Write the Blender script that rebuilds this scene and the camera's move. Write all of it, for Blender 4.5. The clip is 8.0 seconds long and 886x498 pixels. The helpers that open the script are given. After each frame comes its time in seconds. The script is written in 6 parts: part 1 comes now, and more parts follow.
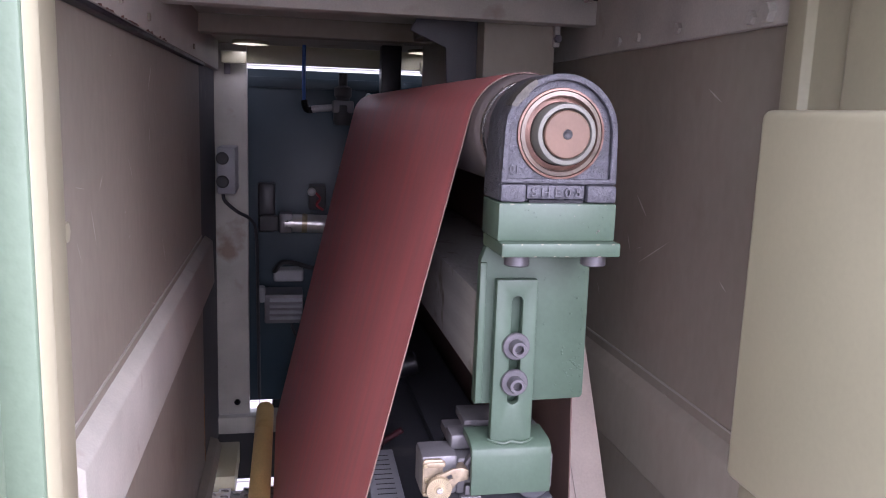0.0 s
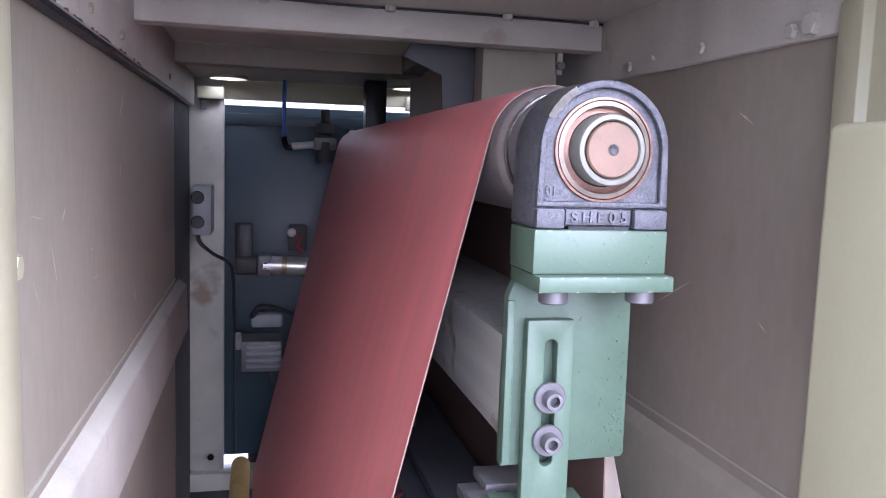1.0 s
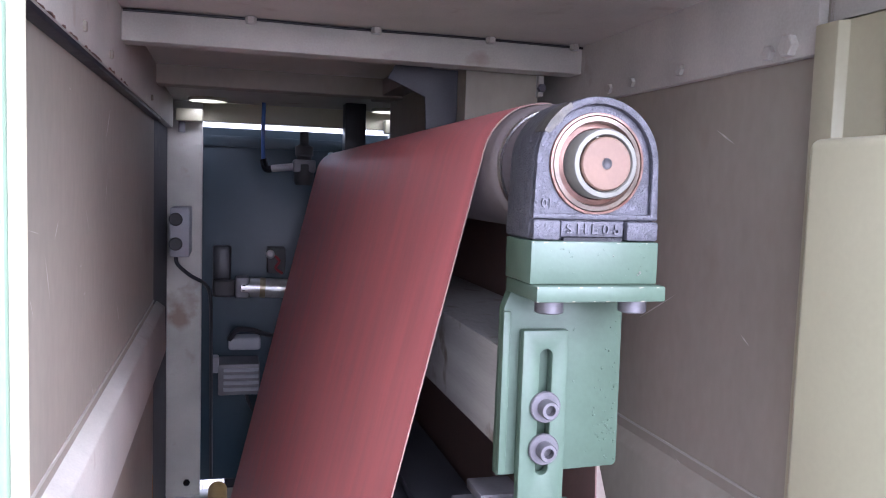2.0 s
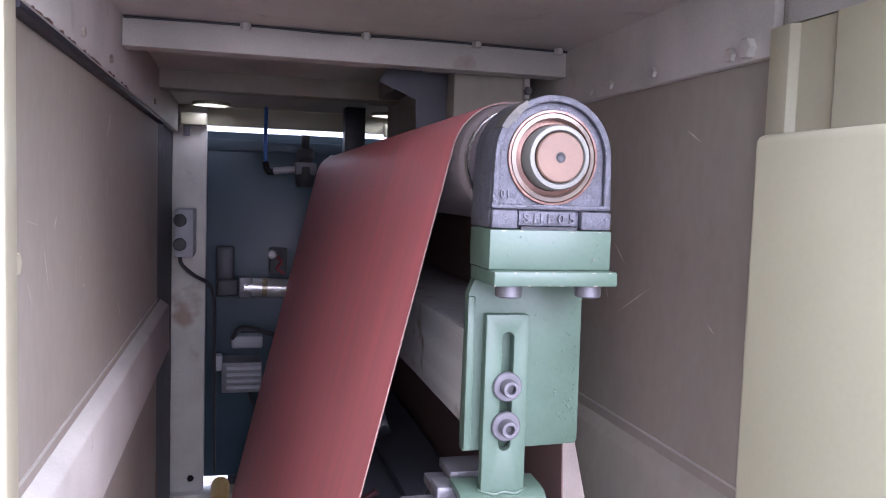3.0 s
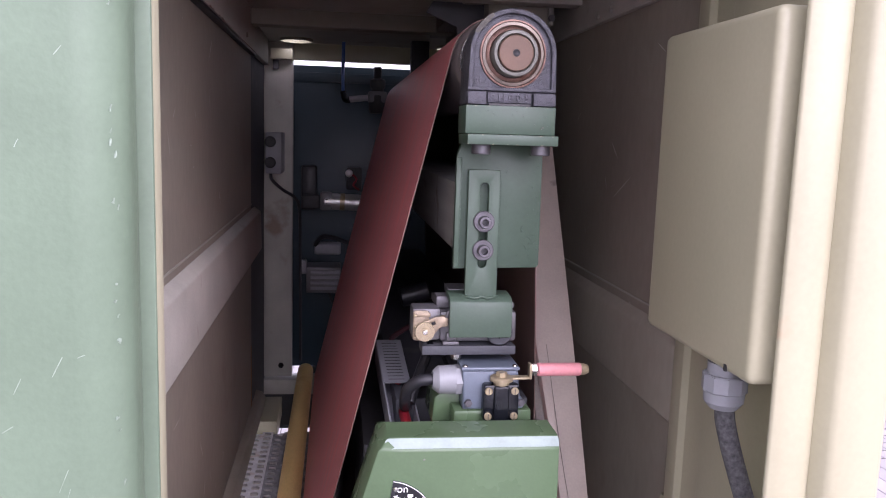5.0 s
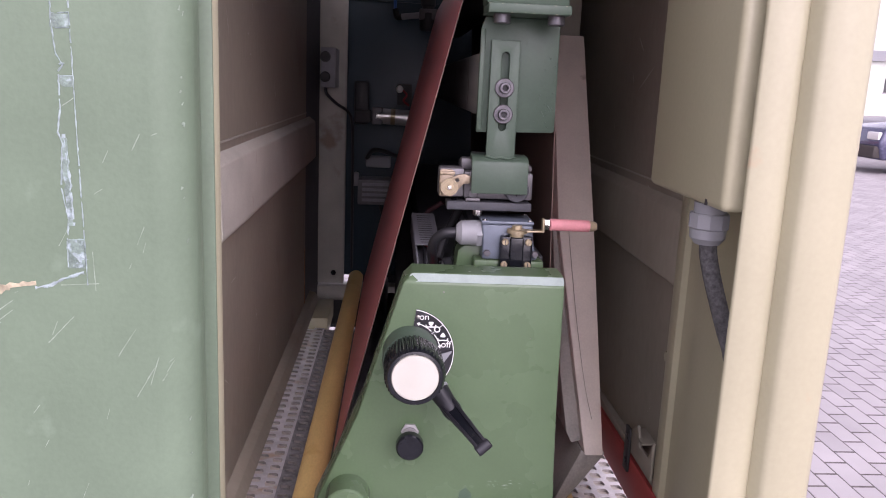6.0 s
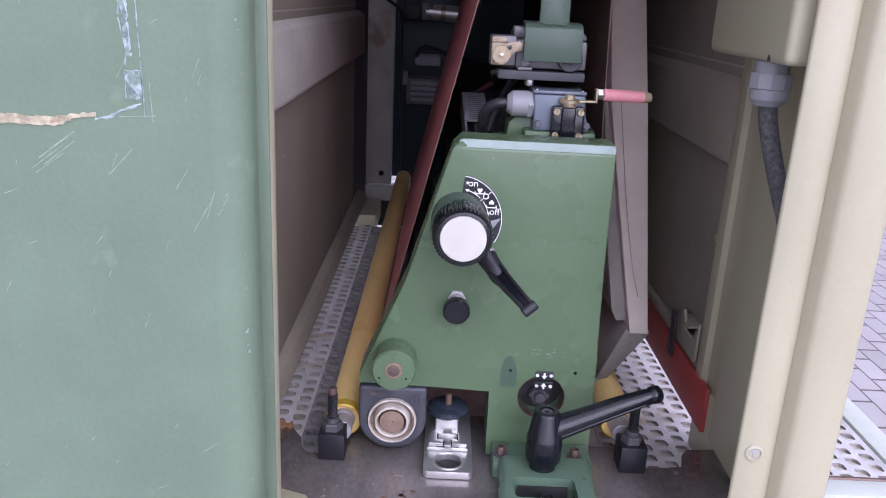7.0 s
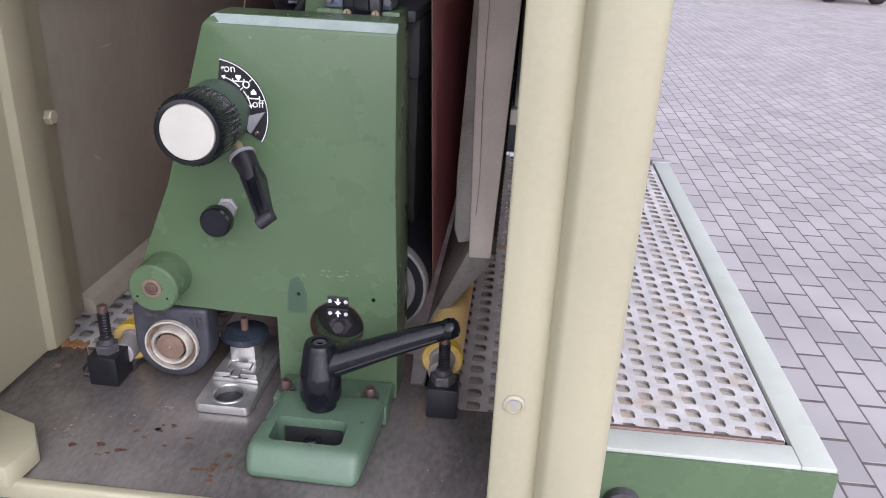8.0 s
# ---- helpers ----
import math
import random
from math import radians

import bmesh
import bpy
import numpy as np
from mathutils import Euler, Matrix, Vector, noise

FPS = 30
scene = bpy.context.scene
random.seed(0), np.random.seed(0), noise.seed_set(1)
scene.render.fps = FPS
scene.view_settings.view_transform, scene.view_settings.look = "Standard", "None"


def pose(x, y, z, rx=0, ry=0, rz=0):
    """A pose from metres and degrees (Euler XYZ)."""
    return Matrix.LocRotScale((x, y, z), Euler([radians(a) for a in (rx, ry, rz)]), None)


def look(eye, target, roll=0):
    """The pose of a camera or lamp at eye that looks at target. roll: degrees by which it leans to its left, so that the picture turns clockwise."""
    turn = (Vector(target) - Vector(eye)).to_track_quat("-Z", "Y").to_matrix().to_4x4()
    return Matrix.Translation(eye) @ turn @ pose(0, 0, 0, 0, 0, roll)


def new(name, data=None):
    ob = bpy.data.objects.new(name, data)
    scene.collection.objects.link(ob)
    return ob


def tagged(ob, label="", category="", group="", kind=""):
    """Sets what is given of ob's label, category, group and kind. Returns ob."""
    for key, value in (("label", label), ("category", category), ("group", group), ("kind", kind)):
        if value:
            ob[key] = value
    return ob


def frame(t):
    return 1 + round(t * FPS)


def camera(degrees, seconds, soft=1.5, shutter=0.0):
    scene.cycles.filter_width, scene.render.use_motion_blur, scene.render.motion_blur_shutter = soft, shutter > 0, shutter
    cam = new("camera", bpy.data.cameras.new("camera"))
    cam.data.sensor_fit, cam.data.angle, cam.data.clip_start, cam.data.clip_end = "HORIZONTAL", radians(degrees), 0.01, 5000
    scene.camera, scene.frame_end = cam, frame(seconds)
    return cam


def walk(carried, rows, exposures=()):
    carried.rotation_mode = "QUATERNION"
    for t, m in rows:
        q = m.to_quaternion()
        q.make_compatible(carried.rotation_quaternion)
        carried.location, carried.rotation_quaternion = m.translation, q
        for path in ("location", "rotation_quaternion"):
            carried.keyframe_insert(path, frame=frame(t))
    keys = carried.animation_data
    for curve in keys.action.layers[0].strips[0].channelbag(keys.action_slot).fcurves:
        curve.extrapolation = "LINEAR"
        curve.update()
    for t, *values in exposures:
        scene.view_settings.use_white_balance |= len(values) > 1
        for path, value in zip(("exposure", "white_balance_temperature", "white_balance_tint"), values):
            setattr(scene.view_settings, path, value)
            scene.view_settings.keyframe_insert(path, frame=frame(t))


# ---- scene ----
LENS = 58.7
cam = camera(LENS, 8.0, soft=1.0)
PATH = [(t, look(eye, target, roll)) for t, eye, target, roll in (
    (0.0, (0.000, -0.004, 1.609), (0.390, 1.928, 1.268), 2.0),
    (0.5, (0.021, 0.067, 1.597), (0.426, 2.005, 1.319), 2.0),
    (1.0, (-0.015, 0.081, 1.588), (0.442, 2.015, 1.363), 1.9),
    (1.5, (-0.022, 0.081, 1.581), (0.465, 2.012, 1.398), 2.0),
    (2.0, (-0.034, 0.074, 1.580), (0.493, 1.996, 1.421), 1.9),
    (2.2, (-0.013, 0.066, 1.578), (0.484, 1.998, 1.426), 1.9),
    (3.3, (-0.015, 0.006, 1.570), (0.488, 1.938, 1.426), 1.9),
    (3.5, (-0.021, -0.016, 1.567), (0.491, 1.911, 1.417), 1.9),
    (4.0, (-0.001, -0.075, 1.536), (0.457, 1.864, 1.366), 1.9),
    (4.2, (0.008, -0.100, 1.526), (0.416, 1.850, 1.343), 1.9),
    (5.3, (0.030, -0.272, 1.509), (0.263, 1.690, 1.195), 2.0),
    (5.5, (0.035, -0.306, 1.487), (0.240, 1.656, 1.156), 2.2),
    (6.0, (0.055, -0.335, 1.437), (0.180, 1.618, 1.025), 2.5),
    (6.5, (0.062, -0.337, 1.394), (0.126, 1.595, 0.881), 2.6),
    (7.0, (0.054, -0.350, 1.379), (0.070, 1.555, 0.772), 2.8),
    (7.5, (0.121, -0.312, 1.372), (0.088, 1.559, 0.665), 3.0),
    (7.7, (0.217, -0.278, 1.358), (0.123, 1.579, 0.622), 2.6),
    (7.8, (0.264, -0.255, 1.348), (0.149, 1.594, 0.593), 2.6),
    (7.9, (0.308, -0.234, 1.339), (0.171, 1.606, 0.568), 2.6),
    (8.0, (0.346, -0.209, 1.327), (0.187, 1.623, 0.541), 2.6),
)]
EXPOSURES = [(0.0, 2.02, 5750, 32), (0.5, 2.44, 5450, 27), (1.0, 2.74, 5400, 26), (1.5, 2.82, 5400, 27), (2.2, 2.72, 5400, 27), (3.5, 2.42, 5500, 30), (4.2, 1.96, 5550, 30), (5.5, 1.06, 6200, 36), (6.0, 0.95, 6250, 35), (6.5, 0.90, 5750, 31), (7.0, 0.83, 5600, 31), (7.5, 0.79, 5800, 28), (7.8, 0.78, 5700, 25), (8.0, 0.72, 6000, 22)]
walk(cam, PATH, EXPOSURES)

# ---------------------------------------------------------------- light
world = bpy.data.worlds.new("overcast_sky")
scene.world = world
world.use_nodes = True
wn = world.node_tree.nodes
wl = world.node_tree.links
wn.clear()
sky = wn.new("ShaderNodeTexSky")
sky.sky_type = "NISHITA"
sky.sun_disc = False
sky.sun_elevation, sky.sun_rotation = radians(34), radians(158)
sky.dust_density, sky.air_density = 2.0, 1.0
grey = wn.new("ShaderNodeHueSaturation")
grey.inputs["Saturation"].default_value = 0.16
back = wn.new("ShaderNodeBackground")
back.inputs["Strength"].default_value = 0.15
wout = wn.new("ShaderNodeOutputWorld")
wl.new(sky.outputs[0], grey.inputs["Color"])
wl.new(grey.outputs[0], back.inputs["Color"])
wl.new(back.outputs[0], wout.inputs["Surface"])

sun_data = bpy.data.lights.new("sun", "SUN")
sun_data.energy, sun_data.angle, sun_data.color = 1.5, radians(130), (1.0, 0.985, 0.96)
sun_ob = new("sun", sun_data)
sun_ob.matrix_world = look((2.65, -5.56, 5.41), (0.2, 0.5, 1.0))


# ---------------------------------------------------------------- materials
def material(name, color, rough=0.5, metal=0.0, vary=0.12, scale=30.0, bump=0.15, fine=400.0, stain=None, stain_amount=0.3,
             stain_scale=9.0, streak=None, coat=0.0, random_tone=0.0, island=False, gloss=0.5, sheen=0.0):
    """A surface: base colour with two scales of variation, stains of another colour, and a fine relief. Sizes per metre."""
    m = bpy.data.materials.new(name)
    m.use_nodes = True
    n, l = m.node_tree.nodes, m.node_tree.links
    bsdf = n["Principled BSDF"]
    bsdf.inputs["Metallic"].default_value = metal
    bsdf.inputs["Specular IOR Level"].default_value = gloss
    if coat:
        bsdf.inputs["Coat Weight"].default_value = coat
        bsdf.inputs["Coat Roughness"].default_value = 0.15
    if sheen:
        bsdf.inputs["Sheen Weight"].default_value, bsdf.inputs["Sheen Roughness"].default_value = sheen, 0.4
        bsdf.inputs["Sheen Tint"].default_value = (1.0, 0.50, 0.50, 1)
    geo = n.new("ShaderNodeNewGeometry")
    mapping = n.new("ShaderNodeMapping")
    if streak:
        mapping.inputs["Scale"].default_value = streak
    l.new(geo.outputs["Position"], mapping.inputs["Vector"])

    def noise_tex(size, detail=4.0, mapped=True):
        t = n.new("ShaderNodeTexNoise")
        t.inputs["Scale"].default_value, t.inputs["Detail"].default_value = size, detail
        l.new(mapping.outputs[0] if mapped else geo.outputs["Position"], t.inputs["Vector"])
        return t

    big, small = noise_tex(scale), noise_tex(fine, 2.0)
    mix = n.new("ShaderNodeMath")
    mix.operation = "MULTIPLY_ADD"
    l.new(small.outputs["Fac"], mix.inputs[0])
    mix.inputs[1].default_value = 0.35
    l.new(big.outputs["Fac"], mix.inputs[2])
    ramp = n.new("ShaderNodeMapRange")
    ramp.inputs["From Min"].default_value, ramp.inputs["From Max"].default_value = 0.46, 0.89
    ramp.inputs["To Min"].default_value, ramp.inputs["To Max"].default_value = 1 - vary, 1 + vary
    l.new(mix.outputs[0], ramp.inputs["Value"])
    tone = n.new("ShaderNodeVectorMath")
    tone.operation = "SCALE"
    tone.inputs[0].default_value = color
    l.new(ramp.outputs[0], tone.inputs["Scale"])
    last = tone.outputs[0]
    if random_tone:
        rnd = geo.outputs["Random Per Island"] if island else n.new("ShaderNodeObjectInfo").outputs["Random"]
        rr = n.new("ShaderNodeMapRange")
        rr.inputs["To Min"].default_value, rr.inputs["To Max"].default_value = 1 - random_tone, 1 + random_tone
        l.new(rnd, rr.inputs["Value"])
        sc = n.new("ShaderNodeVectorMath")
        sc.operation = "SCALE"
        l.new(last, sc.inputs[0])
        l.new(rr.outputs[0], sc.inputs["Scale"])
        last = sc.outputs[0]
    if stain:
        st = noise_tex(stain_scale, 6.0, False)
        edge = n.new("ShaderNodeMapRange")
        edge.inputs["From Min"].default_value, edge.inputs["From Max"].default_value = 0.72 - stain_amount * 0.4, 0.80 - stain_amount * 0.25
        l.new(st.outputs["Fac"], edge.inputs["Value"])
        mx = n.new("ShaderNodeMix")
        mx.data_type = "RGBA"
        l.new(edge.outputs[0], mx.inputs["Factor"])
        l.new(last, mx.inputs[6])
        mx.inputs[7].default_value = (*stain, 1)
        last = mx.outputs[2]
    l.new(last, bsdf.inputs["Base Color"])
    rg = n.new("ShaderNodeMapRange")
    rg.inputs["To Min"].default_value, rg.inputs["To Max"].default_value = max(0.03, rough - 0.12), min(1, rough + 0.12)
    l.new(big.outputs["Fac"], rg.inputs["Value"])
    l.new(rg.outputs[0], bsdf.inputs["Roughness"])
    if bump:
        b = n.new("ShaderNodeBump")
        b.inputs["Strength"].default_value, b.inputs["Distance"].default_value = bump, 0.002
        l.new(mix.outputs[0], b.inputs["Height"])
        l.new(b.outputs[0], bsdf.inputs["Normal"])
    return m


GREEN = material("green_machine_paint", (0.090, 0.143, 0.075), 0.27, vary=0.08, scale=14, bump=0.12, fine=300, gloss=0.38)
GREEN_GREY = material("grey_green_paint", (0.060, 0.093, 0.066), 0.42, vary=0.12, scale=25, bump=0.12, fine=300, gloss=0.38)
GREEN_DOOR = material("green_door_paint", (0.138, 0.190, 0.130), 0.38, vary=0.10, scale=12, bump=0.28, fine=230, stain=(0.165, 0.225, 0.158), stain_amount=0.14, stain_scale=30, gloss=0.25)
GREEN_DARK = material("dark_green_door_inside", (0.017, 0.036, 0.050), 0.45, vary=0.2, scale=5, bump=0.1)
BEIGE = material("beige_enamel", (0.370, 0.350, 0.236), 0.38, vary=0.06, scale=6, bump=0.06, fine=200, stain=(0.40, 0.33, 0.215), stain_amount=0.05, stain_scale=22)
CAP_WHITE = material("aged_white_cap", (0.46, 0.452, 0.395), 0.35, vary=0.04, scale=30, bump=0.03)
BEIGE_DUSTY = material("dusty_beige_sheet", (0.270, 0.247, 0.196), 0.6, vary=0.13, scale=5, bump=0.05, fine=90, stain=(0.215, 0.185, 0.140), stain_amount=0.25, stain_scale=5, streak=(1, 1, 0.5))
BEIGE_RAIL = material("worn_beige_rail", (0.40, 0.385, 0.335), 0.5, vary=0.14, scale=12, bump=0.1, stain=(0.25, 0.19, 0.145), stain_amount=0.24, stain_scale=11)
BEIGE_HOOD = material("hood_sheet", (0.47, 0.405, 0.345), 0.55, vary=0.12, scale=16, bump=0.1, stain=(0.16, 0.13, 0.10), stain_amount=0.12, stain_scale=25)
RUSTY = material("rusty_edge", (0.30, 0.15, 0.06), 0.8, vary=0.4, scale=90, bump=0.4)
RED_PAINT = material("dark_red_paint", (0.29, 0.045, 0.042), 0.4, vary=0.18, scale=14, bump=0.1, stain=(0.12, 0.03, 0.03), stain_amount=0.12)
STEEL_DIRTY = material("stained_steel_plate", (0.225, 0.205, 0.198), 0.22, 0.45, vary=0.42, scale=11, bump=0.08, fine=300, streak=(0.8, 0.35, 1.0), stain=(0.30, 0.235, 0.205), stain_amount=0.16, stain_scale=38)
STEEL = material("bright_steel", (0.62, 0.60, 0.57), 0.25, 1.0, vary=0.12, scale=60, bump=0.05)
STEEL_GREY = material("grey_steel", (0.33, 0.32, 0.33), 0.5, 0.35, vary=0.2, scale=22, bump=0.15, stain=(0.16, 0.14, 0.12), stain_amount=0.2, stain_scale=14)
STEEL_BAR = material("milled_steel_bar", (0.30, 0.29, 0.27), 0.45, 0.55, vary=0.2, scale=12, bump=0.1, streak=(1, 0.2, 4), stain=(0.14, 0.115, 0.085), stain_amount=0.3, stain_scale=30)
DULL_METAL = material("zinc_cast_metal", (0.155, 0.150, 0.158), 0.5, 0.5, vary=0.12, scale=50, bump=0.12)
CAST = material("grey_cast_iron", (0.062, 0.062, 0.074), 0.55, 0.15, vary=0.30, scale=120, bump=1.0, fine=700, stain=(0.115, 0.11, 0.12), stain_amount=0.16, stain_scale=70)
BOLT_BROWN = material("browned_bolt", (0.15, 0.10, 0.085), 0.45, 0.5, vary=0.2, scale=90, bump=0.1)
EDGE_SHEEN = material("pale_edge_sheen", (0.30, 0.37, 0.34), 0.4, vary=0.12, scale=40, bump=0.08, stain=(0.22, 0.30, 0.25), stain_amount=0.10, stain_scale=60)
EDGE_CHIP = material("chipped_primer", (0.22, 0.21, 0.16), 0.6, vary=0.3, scale=200, bump=0.2)
SCREW = material("blackened_bolt", (0.115, 0.11, 0.12), 0.42, 0.5, vary=0.2, scale=90, bump=0.1)
BRASS = material("tarnished_brass", (0.36, 0.295, 0.19), 0.42, 0.45, vary=0.25, scale=120, bump=0.1)
BRASS_DULL = material("browned_brass", (0.27, 0.215, 0.15), 0.45, 0.4, vary=0.3, scale=130, bump=0.12, stain=(0.17, 0.13, 0.10), stain_amount=0.2, stain_scale=90)
COPPER = material("oxidised_shaft_end", (0.140, 0.086, 0.060), 0.6, 0.1, vary=0.15, scale=60, bump=0.06)
RING = material("bearing_ring_steel", (0.135, 0.112, 0.092), 0.34, 0.6, vary=0.25, scale=60, bump=0.05, stain=(0.14, 0.065, 0.04), stain_amount=0.34, stain_scale=55)
RING_PALE = material("bearing_collar", (0.140, 0.138, 0.120), 0.5, 0.2, vary=0.12, scale=70, bump=0.05, stain=(0.17, 0.11, 0.07), stain_amount=0.1, stain_scale=70)
ALU = material("aluminium", (0.56, 0.555, 0.54), 0.36, 0.8, vary=0.14, scale=40, bump=0.08, stain=(0.40, 0.38, 0.36), stain_amount=0.10, stain_scale=30)
BLACK = material("black_plastic", (0.008, 0.009, 0.012), 0.20, vary=0.2, scale=60, bump=0.06, fine=900, gloss=0.36)
BLACK_SOFT = material("worn_black_rubber", (0.014, 0.014, 0.018), 0.42, vary=0.3, scale=50, bump=0.15, gloss=0.4)
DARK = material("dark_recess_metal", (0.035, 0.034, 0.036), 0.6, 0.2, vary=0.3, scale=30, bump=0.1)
DARK_SLAB = material("dark_grey_slab", (0.050, 0.052, 0.060), 0.6, vary=0.25, scale=9, bump=0.1, stain=(0.13, 0.12, 0.12), stain_amount=0.2)
WHITE = material("white_plastic", (0.66, 0.65, 0.63), 0.35, vary=0.03, scale=20, bump=0.02)
WHITE_INK = material("white_print", (0.82, 0.82, 0.80), 0.5, vary=0.05, bump=0.0)
DIAL_BLACK = material("black_dial_plate", (0.018, 0.018, 0.022), 0.3, vary=0.2, bump=0.03)
GLAND = material("grey_nylon", (0.25, 0.255, 0.27), 0.45, vary=0.06, scale=40, bump=0.05)
BLUE_GREY = material("blue_grey_die_cast", (0.130, 0.155, 0.195), 0.38, 0.1, vary=0.12, scale=60, bump=0.15, fine=800)
PINK = material("faded_red_sleeve", (0.62, 0.25, 0.265), 0.42, vary=0.12, scale=45, bump=0.05, stain=(0.58, 0.30, 0.42), stain_amount=0.35, stain_scale=28)
RED_WIRE = material("red_cable", (0.30, 0.018, 0.028), 0.45, vary=0.1, bump=0.02)
# Shaded copy of the red cable: the dark around it is in the colour.
RED_SHADED = material("shaded_red_hose", (0.040, 0.006, 0.010), 0.5, vary=0.15, bump=0.03)
BLUE_HOSE = material("blue_air_hose", (0.02, 0.09, 0.32), 0.35, vary=0.1, bump=0.02)
CABLE = material("dusty_braided_cable", (0.09, 0.088, 0.09), 0.8, vary=0.5, scale=220, bump=0.6, fine=500)
CABLE_BLACK = material("black_cable", (0.02, 0.02, 0.024), 0.45, vary=0.2, bump=0.05)
DUCT = material("grey_cable_duct", (0.22, 0.22, 0.24), 0.55, vary=0.1, bump=0.05)
YELLOW = material("yellow_rubber_roller", (0.80, 0.57, 0.225), 0.5, vary=0.15, scale=10, bump=0.12, streak=(1, 0.3, 1), stain=(0.58, 0.32, 0.08), stain_amount=0.22, stain_scale=7)
YELLOW_RIM = material("yellow_roller_rim", (0.62, 0.42, 0.04), 0.45, vary=0.15, scale=30, bump=0.1)
MAT_WHITE = material("white_grip_belt", (0.56, 0.54, 0.54), 0.55, vary=0.22, scale=30, bump=0.3, fine=350, stain=(0.45, 0.335, 0.235), stain_amount=0.34, stain_scale=16)
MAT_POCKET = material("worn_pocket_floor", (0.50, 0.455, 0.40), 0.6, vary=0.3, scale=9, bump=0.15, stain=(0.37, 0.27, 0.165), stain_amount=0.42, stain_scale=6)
BELT = material("red_abrasive_cloth", (0.54, 0.158, 0.165), 0.45, vary=0.16, scale=5, bump=0.10, fine=1300, streak=(1, 9, 1), gloss=0.45, sheen=0.03)
BELT_BACK = material("belt_backing_cloth", (0.15, 0.09, 0.075), 0.75, vary=0.12, scale=30, bump=0.15)
ROLLER = material("grey_brown_roller_face", (0.115, 0.096, 0.094), 0.5, 0.25, vary=0.15, scale=30, bump=0.1)
CAST_DARK = material("oily_dark_casting", (0.055, 0.057, 0.070), 0.45, 0.2, vary=0.3, scale=60, bump=0.5, fine=700, stain=(0.16, 0.12, 0.10), stain_amount=0.12, stain_scale=50)
SHOE_GREEN = material("shoe_green_paint", (0.092, 0.150, 0.100), 0.30, vary=0.12, scale=22, bump=0.10, fine=260, stain=(0.16, 0.21, 0.16), stain_amount=0.08, stain_scale=50)
FOOT_RUBBER = material("blue_black_rubber", (0.028, 0.036, 0.050), 0.28, vary=0.3, scale=40, bump=0.12)
FLAP = material("grimy_flap_sheet", (0.22, 0.20, 0.175), 0.6, vary=0.3, scale=14, bump=0.15, stain=(0.10, 0.085, 0.07), stain_amount=0.25, stain_scale=18)
MAT_SHADE = material("pocket_shade", (0.25, 0.23, 0.215), 0.7, vary=0.45, scale=60, bump=0.2)
MAT_DIRTY = material("worn_dusty_grip_belt", (0.235, 0.228, 0.230), 0.7, vary=0.45, scale=45, bump=0.4, fine=300, stain=(0.30, 0.29, 0.29), stain_amount=0.22, stain_scale=40)
SCUFF_METAL = material("bare_scuffed_iron", (0.075, 0.070, 0.057), 0.6, 0.2, vary=0.45, scale=150, bump=0.6, stain=(0.05, 0.048, 0.046), stain_amount=0.45, stain_scale=120)
SCUFF = material("pale_scuff", (0.50, 0.47, 0.42), 0.6, vary=0.2, scale=200, bump=0.1)
FILM = material("dried_glue_film", (0.165, 0.228, 0.190), 0.35, vary=0.45, scale=120, bump=0.5, fine=600, stain=(0.36, 0.44, 0.46), stain_amount=0.45, stain_scale=170)
BRONZE = material("brown_shaft_steel", (0.25, 0.175, 0.13), 0.45, 0.35, vary=0.25, scale=70, bump=0.08)
CAST_WORN = material("worn_cast_lettering", (0.088, 0.086, 0.100), 0.5, 0.3, vary=0.25, scale=120, bump=0.3, fine=900)
RUST_RING = material("rusty_copper_ring", (0.165, 0.095, 0.072), 0.38, 0.5, vary=0.35, scale=110, bump=0.2, stain=(0.11, 0.045, 0.03), stain_amount=0.40, stain_scale=60)
# Lit copy of the ring steel, lightened for the brighter lower bearing.
RING_LIT = material("lit_bearing_race", (0.60, 0.56, 0.50), 0.34, 0.35, vary=0.2, scale=50, bump=0.05, stain=(0.40, 0.28, 0.20), stain_amount=0.14, stain_scale=40)
SEAL_BROWN = material("oily_brown_seal", (0.30, 0.24, 0.19), 0.4, 0.3, vary=0.3, scale=80, bump=0.1, stain=(0.16, 0.10, 0.07), stain_amount=0.25, stain_scale=60)
TOUCH_UP = material("touched_up_green", (0.052, 0.092, 0.058), 0.35, vary=0.10, scale=40, bump=0.06)
JOINT = material("joint_grit", (0.125, 0.110, 0.104), 0.95, vary=0.35, scale=30, bump=0.3)
RUST_FLECK = material("rust_fleck", (0.11, 0.052, 0.030), 0.8, vary=0.5, scale=120, bump=0.4)
PALE_FLECK = material("dried_spatter", (0.21, 0.165, 0.14), 0.8, vary=0.5, scale=160, bump=0.4, stain=(0.16, 0.12, 0.10), stain_amount=0.5, stain_scale=140)
RESIDUE = material("adhesive_residue", (0.27, 0.335, 0.335), 0.45, vary=0.35, scale=160, bump=0.6, stain=(0.22, 0.32, 0.28), stain_amount=0.3, stain_scale=130)
TAPE = material("torn_paper_tape", (0.37, 0.325, 0.225), 0.8, vary=0.35, scale=110, bump=0.6, stain=(0.27, 0.21, 0.13), stain_amount=0.35, stain_scale=130)
SCRATCH = material("pale_scratch", (0.25, 0.31, 0.245), 0.6, vary=0.2, scale=200, bump=0.1)
PAVER = material("concrete_paver", (0.385, 0.362, 0.365), 0.8, vary=0.12, scale=2.2, bump=0.2, fine=420, random_tone=0.09, stain=(0.30, 0.28, 0.28), stain_amount=0.10, stain_scale=0.8)
